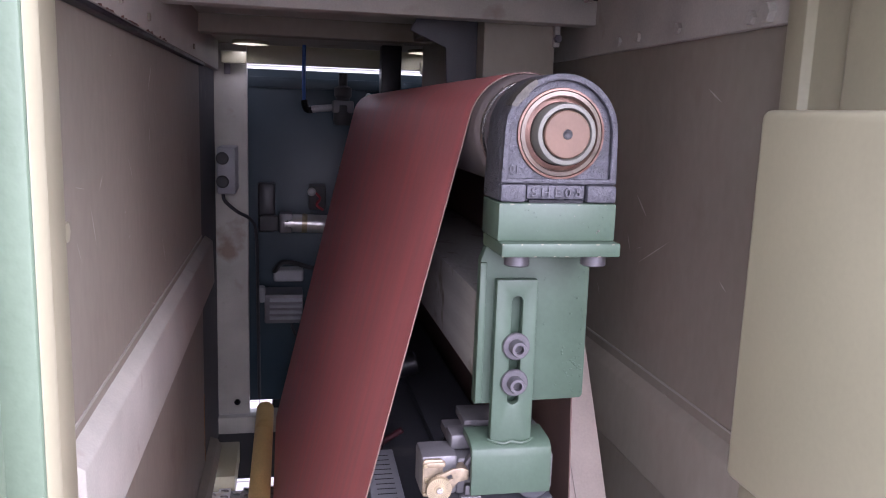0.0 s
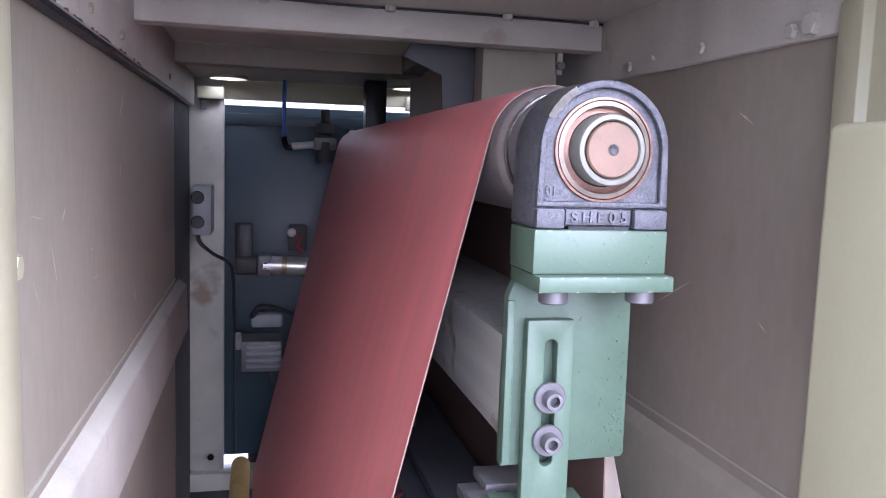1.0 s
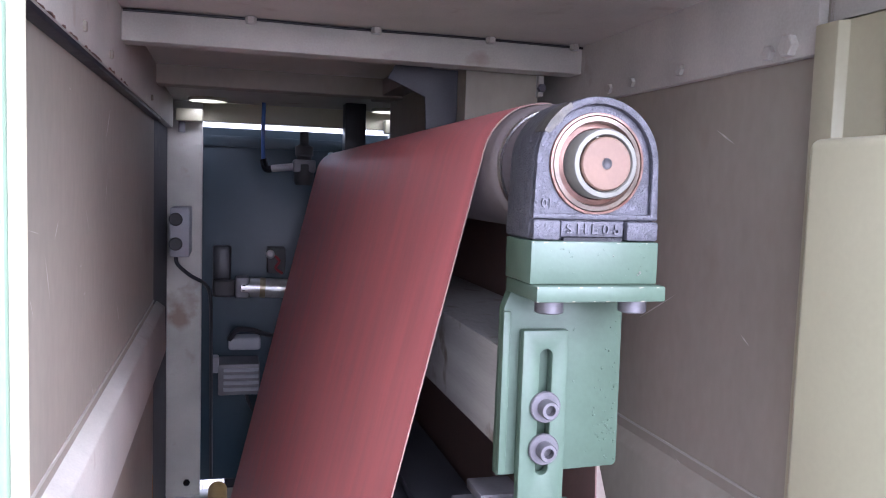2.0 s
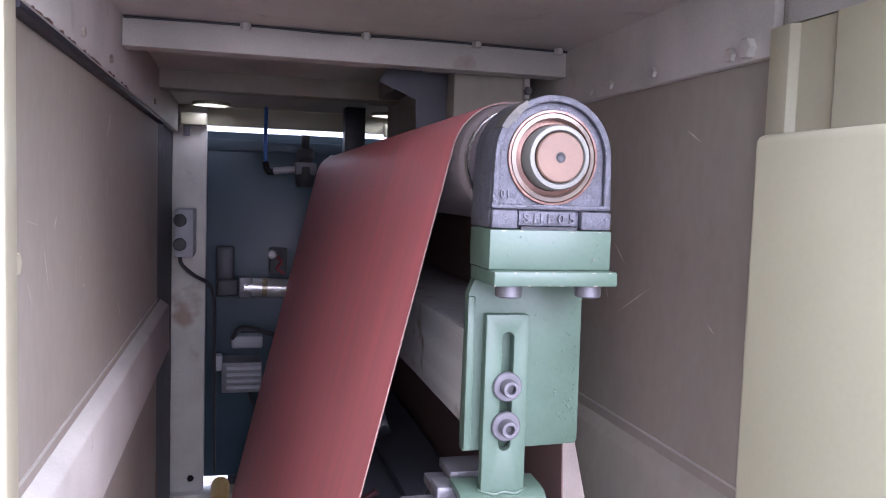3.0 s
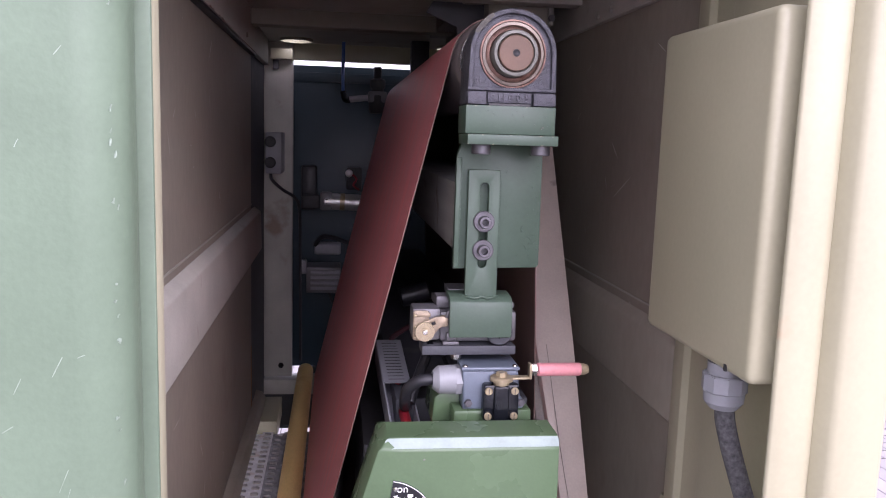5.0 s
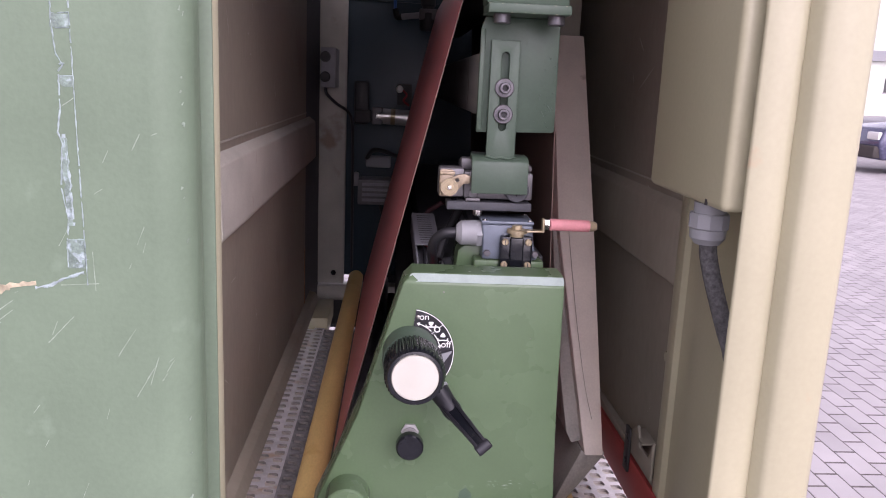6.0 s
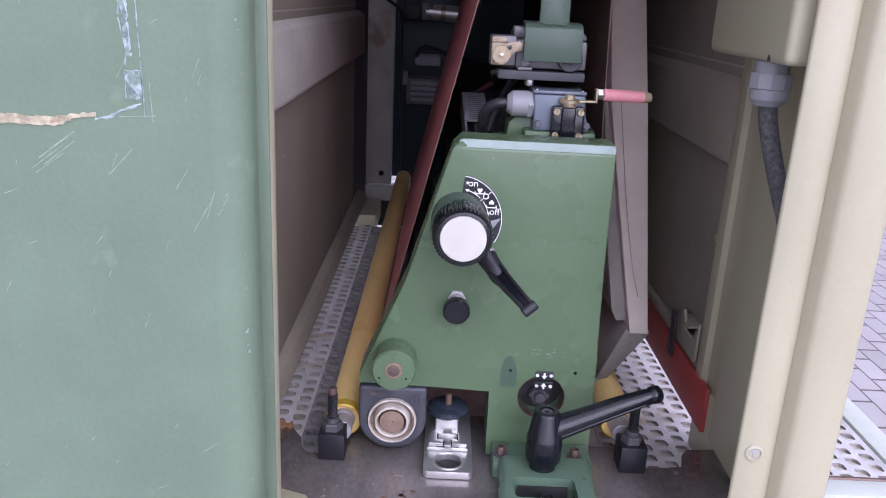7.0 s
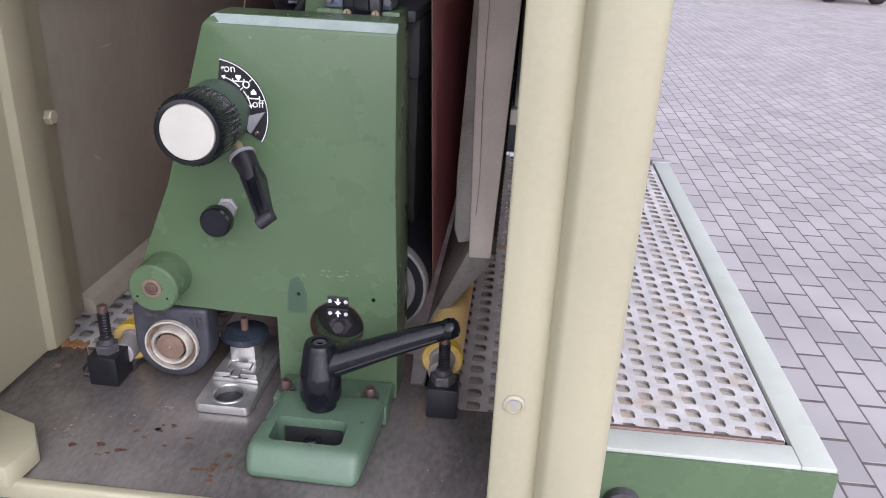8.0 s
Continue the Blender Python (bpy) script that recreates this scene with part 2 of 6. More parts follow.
PAVER_FAR = material("concrete_paver_field", (0.385, 0.362, 0.365), 0.8, vary=0.12, scale=2.2, bump=0.2, fine=420, random_tone=0.09, island=True, stain=(0.30, 0.28, 0.28), stain_amount=0.10, stain_scale=0.8)
RIM_PAINT = material("pale_table_rim", (0.50, 0.53, 0.48), 0.4, vary=0.08, scale=14, bump=0.06, stain=(0.44, 0.47, 0.43), stain_amount=0.15, stain_scale=20)
CAR_PAINT = material("dark_blue_car_paint", (0.075, 0.075, 0.135), 0.25, 0.2, vary=0.05, bump=0.0, coat=0.6)
CAR_GLASS = material("dark_car_glass", (0.02, 0.022, 0.025), 0.08, vary=0.05, bump=0.0)
TYRE = material("tyre_rubber", (0.05, 0.042, 0.04), 0.8, vary=0.2, bump=0.1)
RIM = material("dusty_wheel_rim", (0.17, 0.13, 0.12), 0.5, 0.4, vary=0.15, bump=0.05)
RED_TRUCK = material("red_truck_paint", (0.55, 0.05, 0.03), 0.4, vary=0.1, bump=0.02)


def ground_material():
    m = bpy.data.materials.new("paved_yard")
    m.use_nodes = True
    n, l = m.node_tree.nodes, m.node_tree.links
    bsdf = n["Principled BSDF"]
    bsdf.inputs["Roughness"].default_value = 0.85
    geo = n.new("ShaderNodeNewGeometry")
    mp = n.new("ShaderNodeMapping")
    mp.inputs["Rotation"].default_value = (0, 0, radians(90))
    l.new(geo.outputs["Position"], mp.inputs["Vector"])
    br = n.new("ShaderNodeTexBrick")
    br.inputs["Scale"].default_value = 1.0
    br.inputs["Brick Width"].default_value, br.inputs["Row Height"].default_value = 0.1965, 0.0937
    br.inputs["Mortar Size"].default_value = 0.004
    br.inputs["Color1"].default_value = (0.385, 0.362, 0.365, 1)
    br.inputs["Color2"].default_value = (0.34, 0.318, 0.32, 1)
    br.inputs["Mortar"].default_value = (0.20, 0.18, 0.175, 1)
    l.new(mp.outputs[0], br.inputs["Vector"])
    nz = n.new("ShaderNodeTexNoise")
    nz.inputs["Scale"].default_value, nz.inputs["Detail"].default_value = 0.6, 6
    l.new(geo.outputs["Position"], nz.inputs["Vector"])
    mr = n.new("ShaderNodeMapRange")
    mr.inputs["To Min"].default_value, mr.inputs["To Max"].default_value = 0.75, 1.25
    l.new(nz.outputs["Fac"], mr.inputs["Value"])
    sc = n.new("ShaderNodeVectorMath")
    sc.operation = "SCALE"
    l.new(br.outputs["Color"], sc.inputs[0])
    l.new(mr.outputs[0], sc.inputs["Scale"])
    l.new(sc.outputs[0], bsdf.inputs["Base Color"])
    return m


# ---------------------------------------------------------------- mesh helpers
def finish(bm, sharp=35):
    bmesh.ops.remove_doubles(bm, verts=bm.verts, dist=1e-6)
    bmesh.ops.recalc_face_normals(bm, faces=bm.faces)
    for f in bm.faces:
        f.smooth = True
    for e in bm.edges:
        if len(e.link_faces) != 2 or e.calc_face_angle(0) > radians(sharp):
            e.smooth = False


def part(name, bm, material_, parent=None, label="", sharp=35):
    """One mesh object, built in world coordinates, under a thing or under a part."""
    finish(bm, sharp)
    me = bpy.data.meshes.new(name)
    bm.to_mesh(me)
    bm.free()
    me.materials.append(material_)
    ob = new(name, me)
    if parent is not None:
        ob.parent = parent
        if parent.parent is None:
            ob.matrix_parent_inverse = parent.matrix_basis.inverted()
    if label:
        ob["label"] = label
    return ob


def thing(name, at, label, category, group="", kind=""):
    ob = new(name)
    ob.empty_display_size = 0.02
    ob.matrix_basis = Matrix.Translation(at)
    return tagged(ob, label, category, group, kind)


def bevel_sharp(bm, width, segments=2, angle=30, edges=None):
    if edges is None:
        edges = [e for e in bm.edges if len(e.link_faces) == 2 and e.calc_face_angle(0) > radians(angle)]
    bmesh.ops.bevel(bm, geom=edges, offset=width, segments=segments, affect="EDGES", profile=0.5, clamp_overlap=True)


def box(x0, x1, y0, y1, z0, z1, bevel=0.0, segments=2, bm=None):
    one = bmesh.new()
    bmesh.ops.create_cube(one, size=1)
    bmesh.ops.transform(one, matrix=Matrix.Translation(((x0 + x1) / 2, (y0 + y1) / 2, (z0 + z1) / 2)) @ Matrix.Diagonal((x1 - x0, y1 - y0, z1 - z0, 1)), verts=one.verts)
    if bevel:
        bevel_sharp(one, bevel, segments)
    return join(bm, one)


def join(bm, one):
    """Adds one bmesh to another."""
    if bm is None:
        return one
    me = bpy.data.meshes.new("tmp")
    one.to_mesh(me)
    one.free()
    bm.from_mesh(me)
    bpy.data.meshes.remove(me)
    return bm


def turned(profile, origin, axis, segments=40, bm=None):
    """A solid of revolution: profile of (radius, distance along the axis)."""
    one = bmesh.new()
    q = Vector(axis).normalized().to_track_quat("Z", "Y").to_matrix().to_4x4()
    m = Matrix.Translation(origin) @ q
    rings = []
    for r, h in profile:
        if r < 1e-6:
            rings.append([one.verts.new(m @ Vector((0, 0, h)))])
        else:
            rings.append([one.verts.new(m @ Vector((r * math.cos(2 * math.pi * i / segments), r * math.sin(2 * math.pi * i / segments), h))) for i in range(segments)])
    for a, b in zip(rings, rings[1:]):
        for i in range(segments):
            j = (i + 1) % segments
            loop = [a[i % len(a)], a[j % len(a)], b[j % len(b)], b[i % len(b)]]
            loop = list(dict.fromkeys(loop))
            if len(loop) > 2:
                one.faces.new(loop)
    return join(bm, one)


def rod(p0, p1, r, r1=None, segments=24, bevel=0.0, bm=None):
    p0, p1 = Vector(p0), Vector(p1)
    d, r1 = (p1 - p0).length, r if r1 is None else r1
    b = bevel
    prof = [(0, 0), (r - b, 0), (r, b), (r1, d - b), (r1 - b, d), (0, d)] if b else [(0, 0), (r, 0), (r1, d), (0, d)]
    return turned(prof, p0, p1 - p0, segments, bm)


def tube(points, r, segments=12, smooth=6, bm=None, r1=None):
    """A round cable along a smooth line through the points."""
    pts = [Vector(p) for p in points]
    line = []
    for i in range(len(pts) - 1):
        a, b, c, d = pts[max(i - 1, 0)], pts[i], pts[i + 1], pts[min(i + 2, len(pts) - 1)]
        for k in range(smooth):
            t = k / smooth
            line.append(0.5 * (2 * b + (c - a) * t + (2 * a - 5 * b + 4 * c - d) * t * t + (3 * b - a - 3 * c + d) * t ** 3))
    line.append(pts[-1])
    one = bmesh.new()
    rings = []
    up = Vector((0.31, 0.17, 0.94))
    for i, p in enumerate(line):
        d = (line[min(i + 1, len(line) - 1)] - line[max(i - 1, 0)]).normalized()
        u = d.cross(up).normalized()
        v = d.cross(u)
        rad = r if r1 is None else r + (r1 - r) * i / (len(line) - 1)
        rings.append([one.verts.new(p + rad * (math.cos(a) * u + math.sin(a) * v)) for a in (2 * math.pi * k / segments for k in range(segments))])
    for a, b in zip(rings, rings[1:]):
        for k in range(segments):
            one.faces.new((a[k], a[(k + 1) % segments], b[(k + 1) % segments], b[k]))
    one.faces.new(rings[0])
    one.faces.new(rings[-1])
    return join(bm, one)


def slab(loops, axis, a, b, bevel=0.0, segments=2, bm=None, only=None):
    """A plate from an outline and holes, drawn in two axes and drawn out along the third from a to b."""
    one = bmesh.new()
    put = {"x": lambda u, v: (a, u, v), "y": lambda u, v: (u, a, v), "z": lambda u, v: (u, v, a)}[axis]
    edges = []
    for loop in loops:
        vs = [one.verts.new(put(u, v)) for u, v in loop]
        edges += [one.edges.new((vs[i], vs[(i + 1) % len(vs)])) for i in range(len(vs))]
    if len(loops) == 1:
        one.faces.new(list(one.verts))
    else:
        bmesh.ops.triangle_fill(one, edges=edges, use_beauty=True, use_dissolve=False)
    out = bmesh.ops.extrude_face_region(one, geom=list(one.faces))
    shift = [0, 0, 0]
    shift["xyz".index(axis)] = b - a
    bmesh.ops.translate(one, vec=shift, verts=[v for v in out["geom"] if isinstance(v, bmesh.types.BMVert)])
    bmesh.ops.recalc_face_normals(one, faces=one.faces)
    if bevel:
        if only:
            bevel_sharp(one, bevel, segments, edges=[e for e in one.edges if e.calc_face_angle(0) > radians(30) and only((e.verts[0].co + e.verts[1].co) / 2)])
        else:
            bevel_sharp(one, bevel, segments)
    return join(bm, one)


def circle(u, v, r, n=32, rv=None):
    return [(u + r * math.cos(2 * math.pi * i / n), v + (rv or r) * math.sin(2 * math.pi * i / n)) for i in range(n)]


def stadium(u, v0, v1, r, n=10):
    top = [(u + r * math.cos(math.pi * i / n), v1 + r * math.sin(math.pi * i / n)) for i in range(n + 1)]
    low = [(u - r * math.cos(math.pi * i / n), v0 - r * math.sin(math.pi * i / n)) for i in range(n + 1)]
    return top + low


def round_rect(u0, u1, v0, v1, r, n=5):
    pts = []
    for cu, cv, a0 in ((u1 - r, v1 - r, 0), (u0 + r, v1 - r, 90), (u0 + r, v0 + r, 180), (u1 - r, v0 + r, 270)):
        pts += [(cu + r * math.cos(radians(a0 + 90 * i / n)), cv + r * math.sin(radians(a0 + 90 * i / n))) for i in range(n + 1)]
    return pts


def hexagon(at, axis, r, h, bm=None):
    return turned([(0, 0), (r, 0), (r, h * 0.85), (r * 0.86, h), (0, h)], at, axis, 6, bm)


def socket_screw(name, at, axis, r, h, parent, mat=None, washer=0.0):
    """A cap screw with a hexagon socket; washer: its radius."""
    mat = mat or SCREW
    prof = [(r, 0), (r, h * 0.85), (r * 0.9, h), (r * 0.56, h), (r * 0.56, h * 0.35), (0, h * 0.35)]
    ob = part(name, turned(prof, at, axis, 30), mat, parent)
    if parent.parent is None:
        part("socket", hexagon(Vector(at) + Vector(axis).normalized() * h * 0.36, axis, r * 0.55, h * 0.12), DARK, ob)
    if washer:
        a = Vector(axis).normalized()
        part("washer", turned([(r * 0.6, 0), (washer, 0), (washer, 0.0022), (washer * 0.93, 0.003), (r * 0.6, 0.003)], Vector(at) - a * 0.0031, axis, 36), mat, ob)
    return ob


def letters(text, size, at, rot, depth, material_, parent, name="lettering", wide=1.0):
    cu = bpy.data.curves.new(name, "FONT")
    cu.body, cu.size, cu.extrude, cu.align_x, cu.align_y = text, size, depth, "CENTER", "CENTER"
    tmp = bpy.data.objects.new(name, cu)
    me = bpy.data.meshes.new_from_object(tmp)
    bpy.data.objects.remove(tmp)
    bpy.data.curves.remove(cu)
    bm = bmesh.new()
    bm.from_mesh(me)
    bpy.data.meshes.remove(me)
    bmesh.ops.transform(bm, matrix=Matrix.Translation(at) @ Euler([radians(a) for a in rot]).to_matrix().to_4x4() @ Matrix.Diagonal((wide, 1, 1, 1)), verts=bm.verts)
    return part(name, bm, material_, parent)


def arc(u, v, r, a0, a1, n=16):
    return [(u + r * math.cos(radians(a0 + (a1 - a0) * i / n)), v + r * math.sin(radians(a0 + (a1 - a0) * i / n))) for i in range(n + 1)]

# ---------------------------------------------------------------- the yard
MAT_Z = 0.815
PLATE_Z = 0.859

bm = bmesh.new()
bmesh.ops.create_grid(bm, x_segments=1, y_segments=1, size=400)
bmesh.ops.translate(bm, vec=(0, 0, -0.012), verts=bm.verts)
ground = part("ground", bm, ground_material())
tagged(ground, "grey concrete block paving of an open yard", "ground", kind="structure")

# ---------------------------------------------------------------- the machine's enclosure
# left side wall
wall_left = thing("wall_left", (-0.17, 0.6, 0.85), "dusty beige sheet metal side wall inside the machine", "wall", kind="structure")
part("panel", box(-0.185, -0.165, 0.60, 1.60, 0.862, 1.80), BEIGE_DUSTY, wall_left)
# Rear end of the wall, much darker in colour than the front panel.
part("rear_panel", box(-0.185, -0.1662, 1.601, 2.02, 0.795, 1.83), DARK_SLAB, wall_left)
part("mid_rail", slab([[(-0.166, 1.342), (-0.150, 1.330), (-0.148, 1.243), (-0.152, 1.236), (-0.166, 1.236)]], "y", 0.60, 1.675, 0.002), BEIGE_RAIL, wall_left)
part("upper_rail", box(-0.166, -0.152, 0.60, 1.90, 1.687, 1.80, 0.002), BEIGE_RAIL, wall_left)
part("seal_strip", box(-0.1655, -0.1535, 0.602, 1.60, 1.6815, 1.6868, 0.001), BLACK_SOFT, wall_left, "black rubber seal under the rail")
rd = random.Random(19)
for i in range(26):
    y, h = rd.uniform(0.61, 1.10), rd.uniform(0.0008, 0.0032)
    d = rd.uniform(0.006, 0.030)
    part("rust_stain", slab([[(y, 1.6872), (y + d, 1.6872), (y + d * 0.8, 1.6872 + h), (y + d * 0.3, 1.6872 + h * 0.6)]], "x", -0.1521, -0.1515), RUST_FLECK, wall_left)
part("seam", box(-0.1655, -0.1635, 0.61, 1.60, 1.3515, 1.3540), BEIGE_RAIL, wall_left)
part("bottom_lip", slab([[(-0.166, 0.880), (-0.150, 0.874), (-0.1425, 0.859), (-0.1415, 0.855), (-0.172, 0.855)]], "y", 0.602, 1.72, 0.0012), BEIGE_DUSTY, wall_left)
for z in (1.517, 1.106):
    part("nut", hexagon((-0.1582, 0.582, z), (1, 0, 0), 0.0085, 0.008), BEIGE, wall_left)
for y in (0.80, 0.955, 1.40):
    part("screw_head", hexagon((-0.152, y, 1.703), (1, 0, 0), 0.005, 0.003), BEIGE_DUSTY, wall_left)



def scuff(parent, x, y, z, dy, dz, w):
    """A hair-thin scratch on an inner side wall."""
    one = bmesh.new()
    pts = ((x, y, z), (x, y + dy * 0.5, z + dz * 0.55 + w), (x, y + dy, z + dz), (x, y + dy * 0.5, z + dz * 0.45 - w))
    one.faces.new([one.verts.new(p) for p in pts])
    part("scratch", one, SCUFF, parent)


sg = random.Random(77)
for i in range(26):
    a = sg.uniform(-1.2, 1.2)
    d = sg.uniform(0.006, 0.05)
    scuff(wall_left, -0.1648, sg.uniform(0.62, 1.15), sg.uniform(0.92, 1.66), d * math.cos(a), d * math.sin(a), 0.0005)
rg = random.Random(5)
rim = [(1.588 + rg.uniform(-0.004, 0.004), 0.872 + 0.008 * i) for i in range(20)]
part("rust_streak", slab([rim + [(1.599, z) for y, z in rim[::-1]]], "x", -0.1655, -0.1645), RUSTY, wall_left, "rusted edge of the side wall")

# left column, folded from sheet, between the door frame and the wall
column_left = thing("column_left", (-0.17, 0.45, 0.85), "beige painted folded sheet column beside the opening", "column", kind="structure")
fold = [(-0.1850, 0.345), (-0.1500, 0.345), (-0.1495, 0.500), (-0.1425, 0.507), (-0.1425, 0.547), (-0.1440, 0.550), (-0.1565, 0.555), (-0.1590, 0.597), (-0.1850, 0.600)]
part("inner_sheet", slab([fold], "z", 0.862, 1.80, 0.0010), BEIGE, column_left)
nose = [(-0.0856, 0.2880), (-0.0850, 0.3040), (-0.0872, 0.3062), (-0.2000, 0.3440), (-0.2000, 0.2880)]
part("front_sheet", slab([nose], "z", 0.862, 1.80, 0.0012), BEIGE, column_left)
part("outer_face", box(-0.21, -0.0856, 0.2835, 0.2878, 0.30, 1.82, 0.0012), GREEN_DOOR, column_left, "green painted outer face")
rg = random.Random(31)
seam = [(-0.171 + 0.0026 * i, 0.520 + rg.uniform(-0.005, 0.002)) for i in range(22)]
part("rust_patch", slab([seam + [(x, 0.529 + rg.uniform(-0.003, 0.006)) for x, y in seam[::-1]]], "z", 0.8585, 0.8603), RUSTY, column_left, "rusted lower seam")

# right side wall
wall_right = thing("wall_right", (0.43, 0.6, 0.9), "dusty beige sheet metal side wall inside the machine", "wall", kind="structure")
part("panel", box(0.420, 0.436, 0.60, 2.02, 0.915, 1.80), BEIGE_DUSTY, wall_right)
part("mid_rail", slab([[(0.421, 1.304), (0.409, 1.290), (0.407, 1.204), (0.410, 1.198), (0.421, 1.198)]], "y", 0.60, 1.90, 0.002), BEIGE_DUSTY, wall_right)
part("seam", box(0.4185, 0.4205, 0.61, 1.90, 1.3140, 1.3163), BEIGE_RAIL, wall_right)
part("upper_plate", box(0.411, 0.421, 0.606, 1.90, 1.693, 1.80, 0.0015), BEIGE_RAIL, wall_right)
part("bottom_lip", box(0.4095, 0.436, 0.61, 1.90, 0.913, 0.932, 0.003), BEIGE_DUSTY, wall_right)
part("outer_skin", box(0.4362, 0.4375, 0.36, 1.99, 0.900, 1.7165), GREEN_DOOR, wall_right)
part("outer_skin", box(0.4362, 0.4375, 0.36, 1.99, 1.7275, 1.82), GREEN_DOOR, wall_right)
for y, z, r in ((0.636, 1.704, 0.0095), (0.662, 1.702, 0.0065), (0.80, 1.706, 0.006), (0.90, 1.705, 0.006), (0.955, 1.704, 0.006)):
    part("screw_head", hexagon((0.411, y, z), (-1, 0, 0), r, r * 0.7), BEIGE_RAIL, wall_right)
clip = part("hook_clip", box(0.3985, 0.4025, 0.692, 0.712, 0.900, 0.966, 0.001), DARK, wall_right, "dark steel plate with two holes")
for z in (0.915, 0.951):
    part("clip_hole", turned([(0, 0.0004), (0.004, 0.0004), (0.0045, 0)], (0.3985, 0.702, z), (-1, 0, 0), 14), BLACK, clip)
part("bracket", slab([[(0.600, 0.935), (0.685, 0.935), (0.690, 0.968), (0.665, 0.985), (0.650, 0.960), (0.615, 0.962), (0.600, 0.99)]], "x", 0.400, 0.404, 0.001), BEIGE_DUSTY, wall_right)
part("bracket_cap", box(0.400, 0.420, 0.640, 0.690, 0.966, 0.970, 0.001), BEIGE_DUSTY, wall_right)

curtain = part("trim", box(0.403, 0.409, 0.548, 1.60, 0.861, 0.9220, 0.001), RED_PAINT)
tagged(curtain, "dark red painted strip below the machine wall", "trim", kind="structure")

for i in range(16):
    a = sg.uniform(-1.3, 1.3)
    d = sg.uniform(0.006, 0.04)
    scuff(wall_right, 0.4198, sg.uniform(0.64, 1.1), sg.uniform(1.0, 1.66), d * math.cos(a), d * math.sin(a), 0.0005)
scuff(wall_right, 0.4198, 0.80, 1.475, 0.075, -0.038, 0.0009)
# right column: folded inner sheet and the door post in front
column_right = thing("column_right", (0.39, 0.35, 0.8), "beige enamelled folded door post of the machine", "post", kind="structure")
fold = [(0.436, 0.602), (0.4055, 0.602), (0.4055, 0.578), (0.4120, 0.573), (0.4120, 0.534), (0.4070, 0.528), (0.4070, 0.40), (0.437, 0.40)]
part("inner_sheet", slab([fold], "z", 0.862, 1.7140, 0.0008), BEIGE, column_right)
part("head_strip", box(0.4200, 0.4212, 0.380, 0.604, 1.7178, 1.80), BEIGE_RAIL, column_right)
part("head_filler", box(0.4245, 0.4360, 0.537, 0.604, 1.7145, 1.7300), BEIGE, column_right)
front = [(0.3462, 0.3050), (0.3462, 0.3030), (0.3480, 0.3012), (0.374, 0.301), (0.3800, 0.3035), (0.3832, 0.3070), (0.3855, 0.3035), (0.3880, 0.2955), (0.3930, 0.2915), (0.428, 0.291), (0.434, 0.296), (0.436, 0.305), (0.436, 0.345)]
part("door_post", slab([front], "z", 0.55, 1.82, 0.0), BEIGE, column_right, sharp=50)
part("post_screw", turned([(0, 0), (0.0085, 0), (0.0085, 0.0012), (0.0065, 0.0022), (0.0055, 0.0006), (0, 0.0006)], (0.3615, 0.301, 0.984), (0, -1, 0), 28), BEIGE, column_right, "recessed slotted screw plug")
part("screw_ring", turned([(0.0086, 0.0), (0.0092, 0.0), (0.0092, 0.0003), (0.0086, 0.0003)], (0.3615, 0.301, 0.984), (0, -1, 0), 30), STEEL_GREY, column_right, "thin grey ring round the plug")
part("screw_slot", slab([[(0.3570, 0.9885), (0.3660, 0.9885), (0.3660, 0.9862), (0.3630, 0.9855), (0.3632, 0.9800), (0.3605, 0.9800), (0.3602, 0.9855), (0.3570, 0.9862)]], "y", 0.2993, 0.3004), STEEL_GREY, column_right, "grimy stamped mark in the plug")
part("nut", hexagon((0.4190, 0.612, 1.104), (-1, 0, 0), 0.008, 0.010), BEIGE, column_right)
part("lower_leg", box(0.4095, 0.4360, 0.512, 0.600, 0.780, 0.914, 0.001), BEIGE, column_right)
part("foot_tab", box(0.315, 0.348, 0.300, 0.312, 0.800, 0.868, 0.003), BEIGE, column_right)

# ceiling with two round lifting holes, beams
# Unseen front edge at y=0.360, placed to tune the light let in.
one = slab([[(-0.20, 0.360), (0.4375, 0.360), (0.4375, 1.54), (-0.20, 1.54)]], "z", 1.768, 1.775)
one = slab([[(-0.185, 1.535), (0.4200, 1.535), (0.4200, 1.945), (-0.185, 1.945)], circle(-0.078, 1.852, 0.040), circle(0.320, 1.876, 0.040)], "z", 1.751, 1.756, bm=one)
ceiling = part("ceiling", one, BEIGE_RAIL)
tagged(ceiling, "dusty beige sheet metal machine top with two round holes", "ceiling", kind="structure")
beam = thing("beam_front", (0.13, 1.05, 1.73), "beige angle beam across the machine top", "beam", kind="structure")
part("flange", box(-0.152, 0.411, 1.040, 1.046, 1.732, 1.7675, 0.001), BEIGE_RAIL, beam)
part("web", box(-0.152, 0.411, 1.046, 1.075, 1.732, 1.738, 0.001), BEIGE_RAIL, beam)
for x in (-0.011, 0.136, 0.281, 0.395):
    part("bolt", hexagon((x, 1.030, 1.7675), (0, 0, -1), 0.0065, 0.0075), BEIGE_RAIL, beam)
# Dark line painted for the shade in the gap under the ceiling.
part("sealant", tube([(-0.15, 1.037, 1.765), (0.0, 1.036, 1.766), (0.10, 1.037, 1.765), (0.25, 1.036, 1.766), (0.41, 1.037, 1.765)], 0.0016, 8), DARK, beam)
beam = thing("beam_rear", (0.05, 1.5, 1.74), "second dusty beam across the machine top", "beam", kind="structure")
part("flange", box(-0.165, 0.28, 1.480, 1.486, 1.735, 1.7675, 0.001), BEIGE_DUSTY, beam)
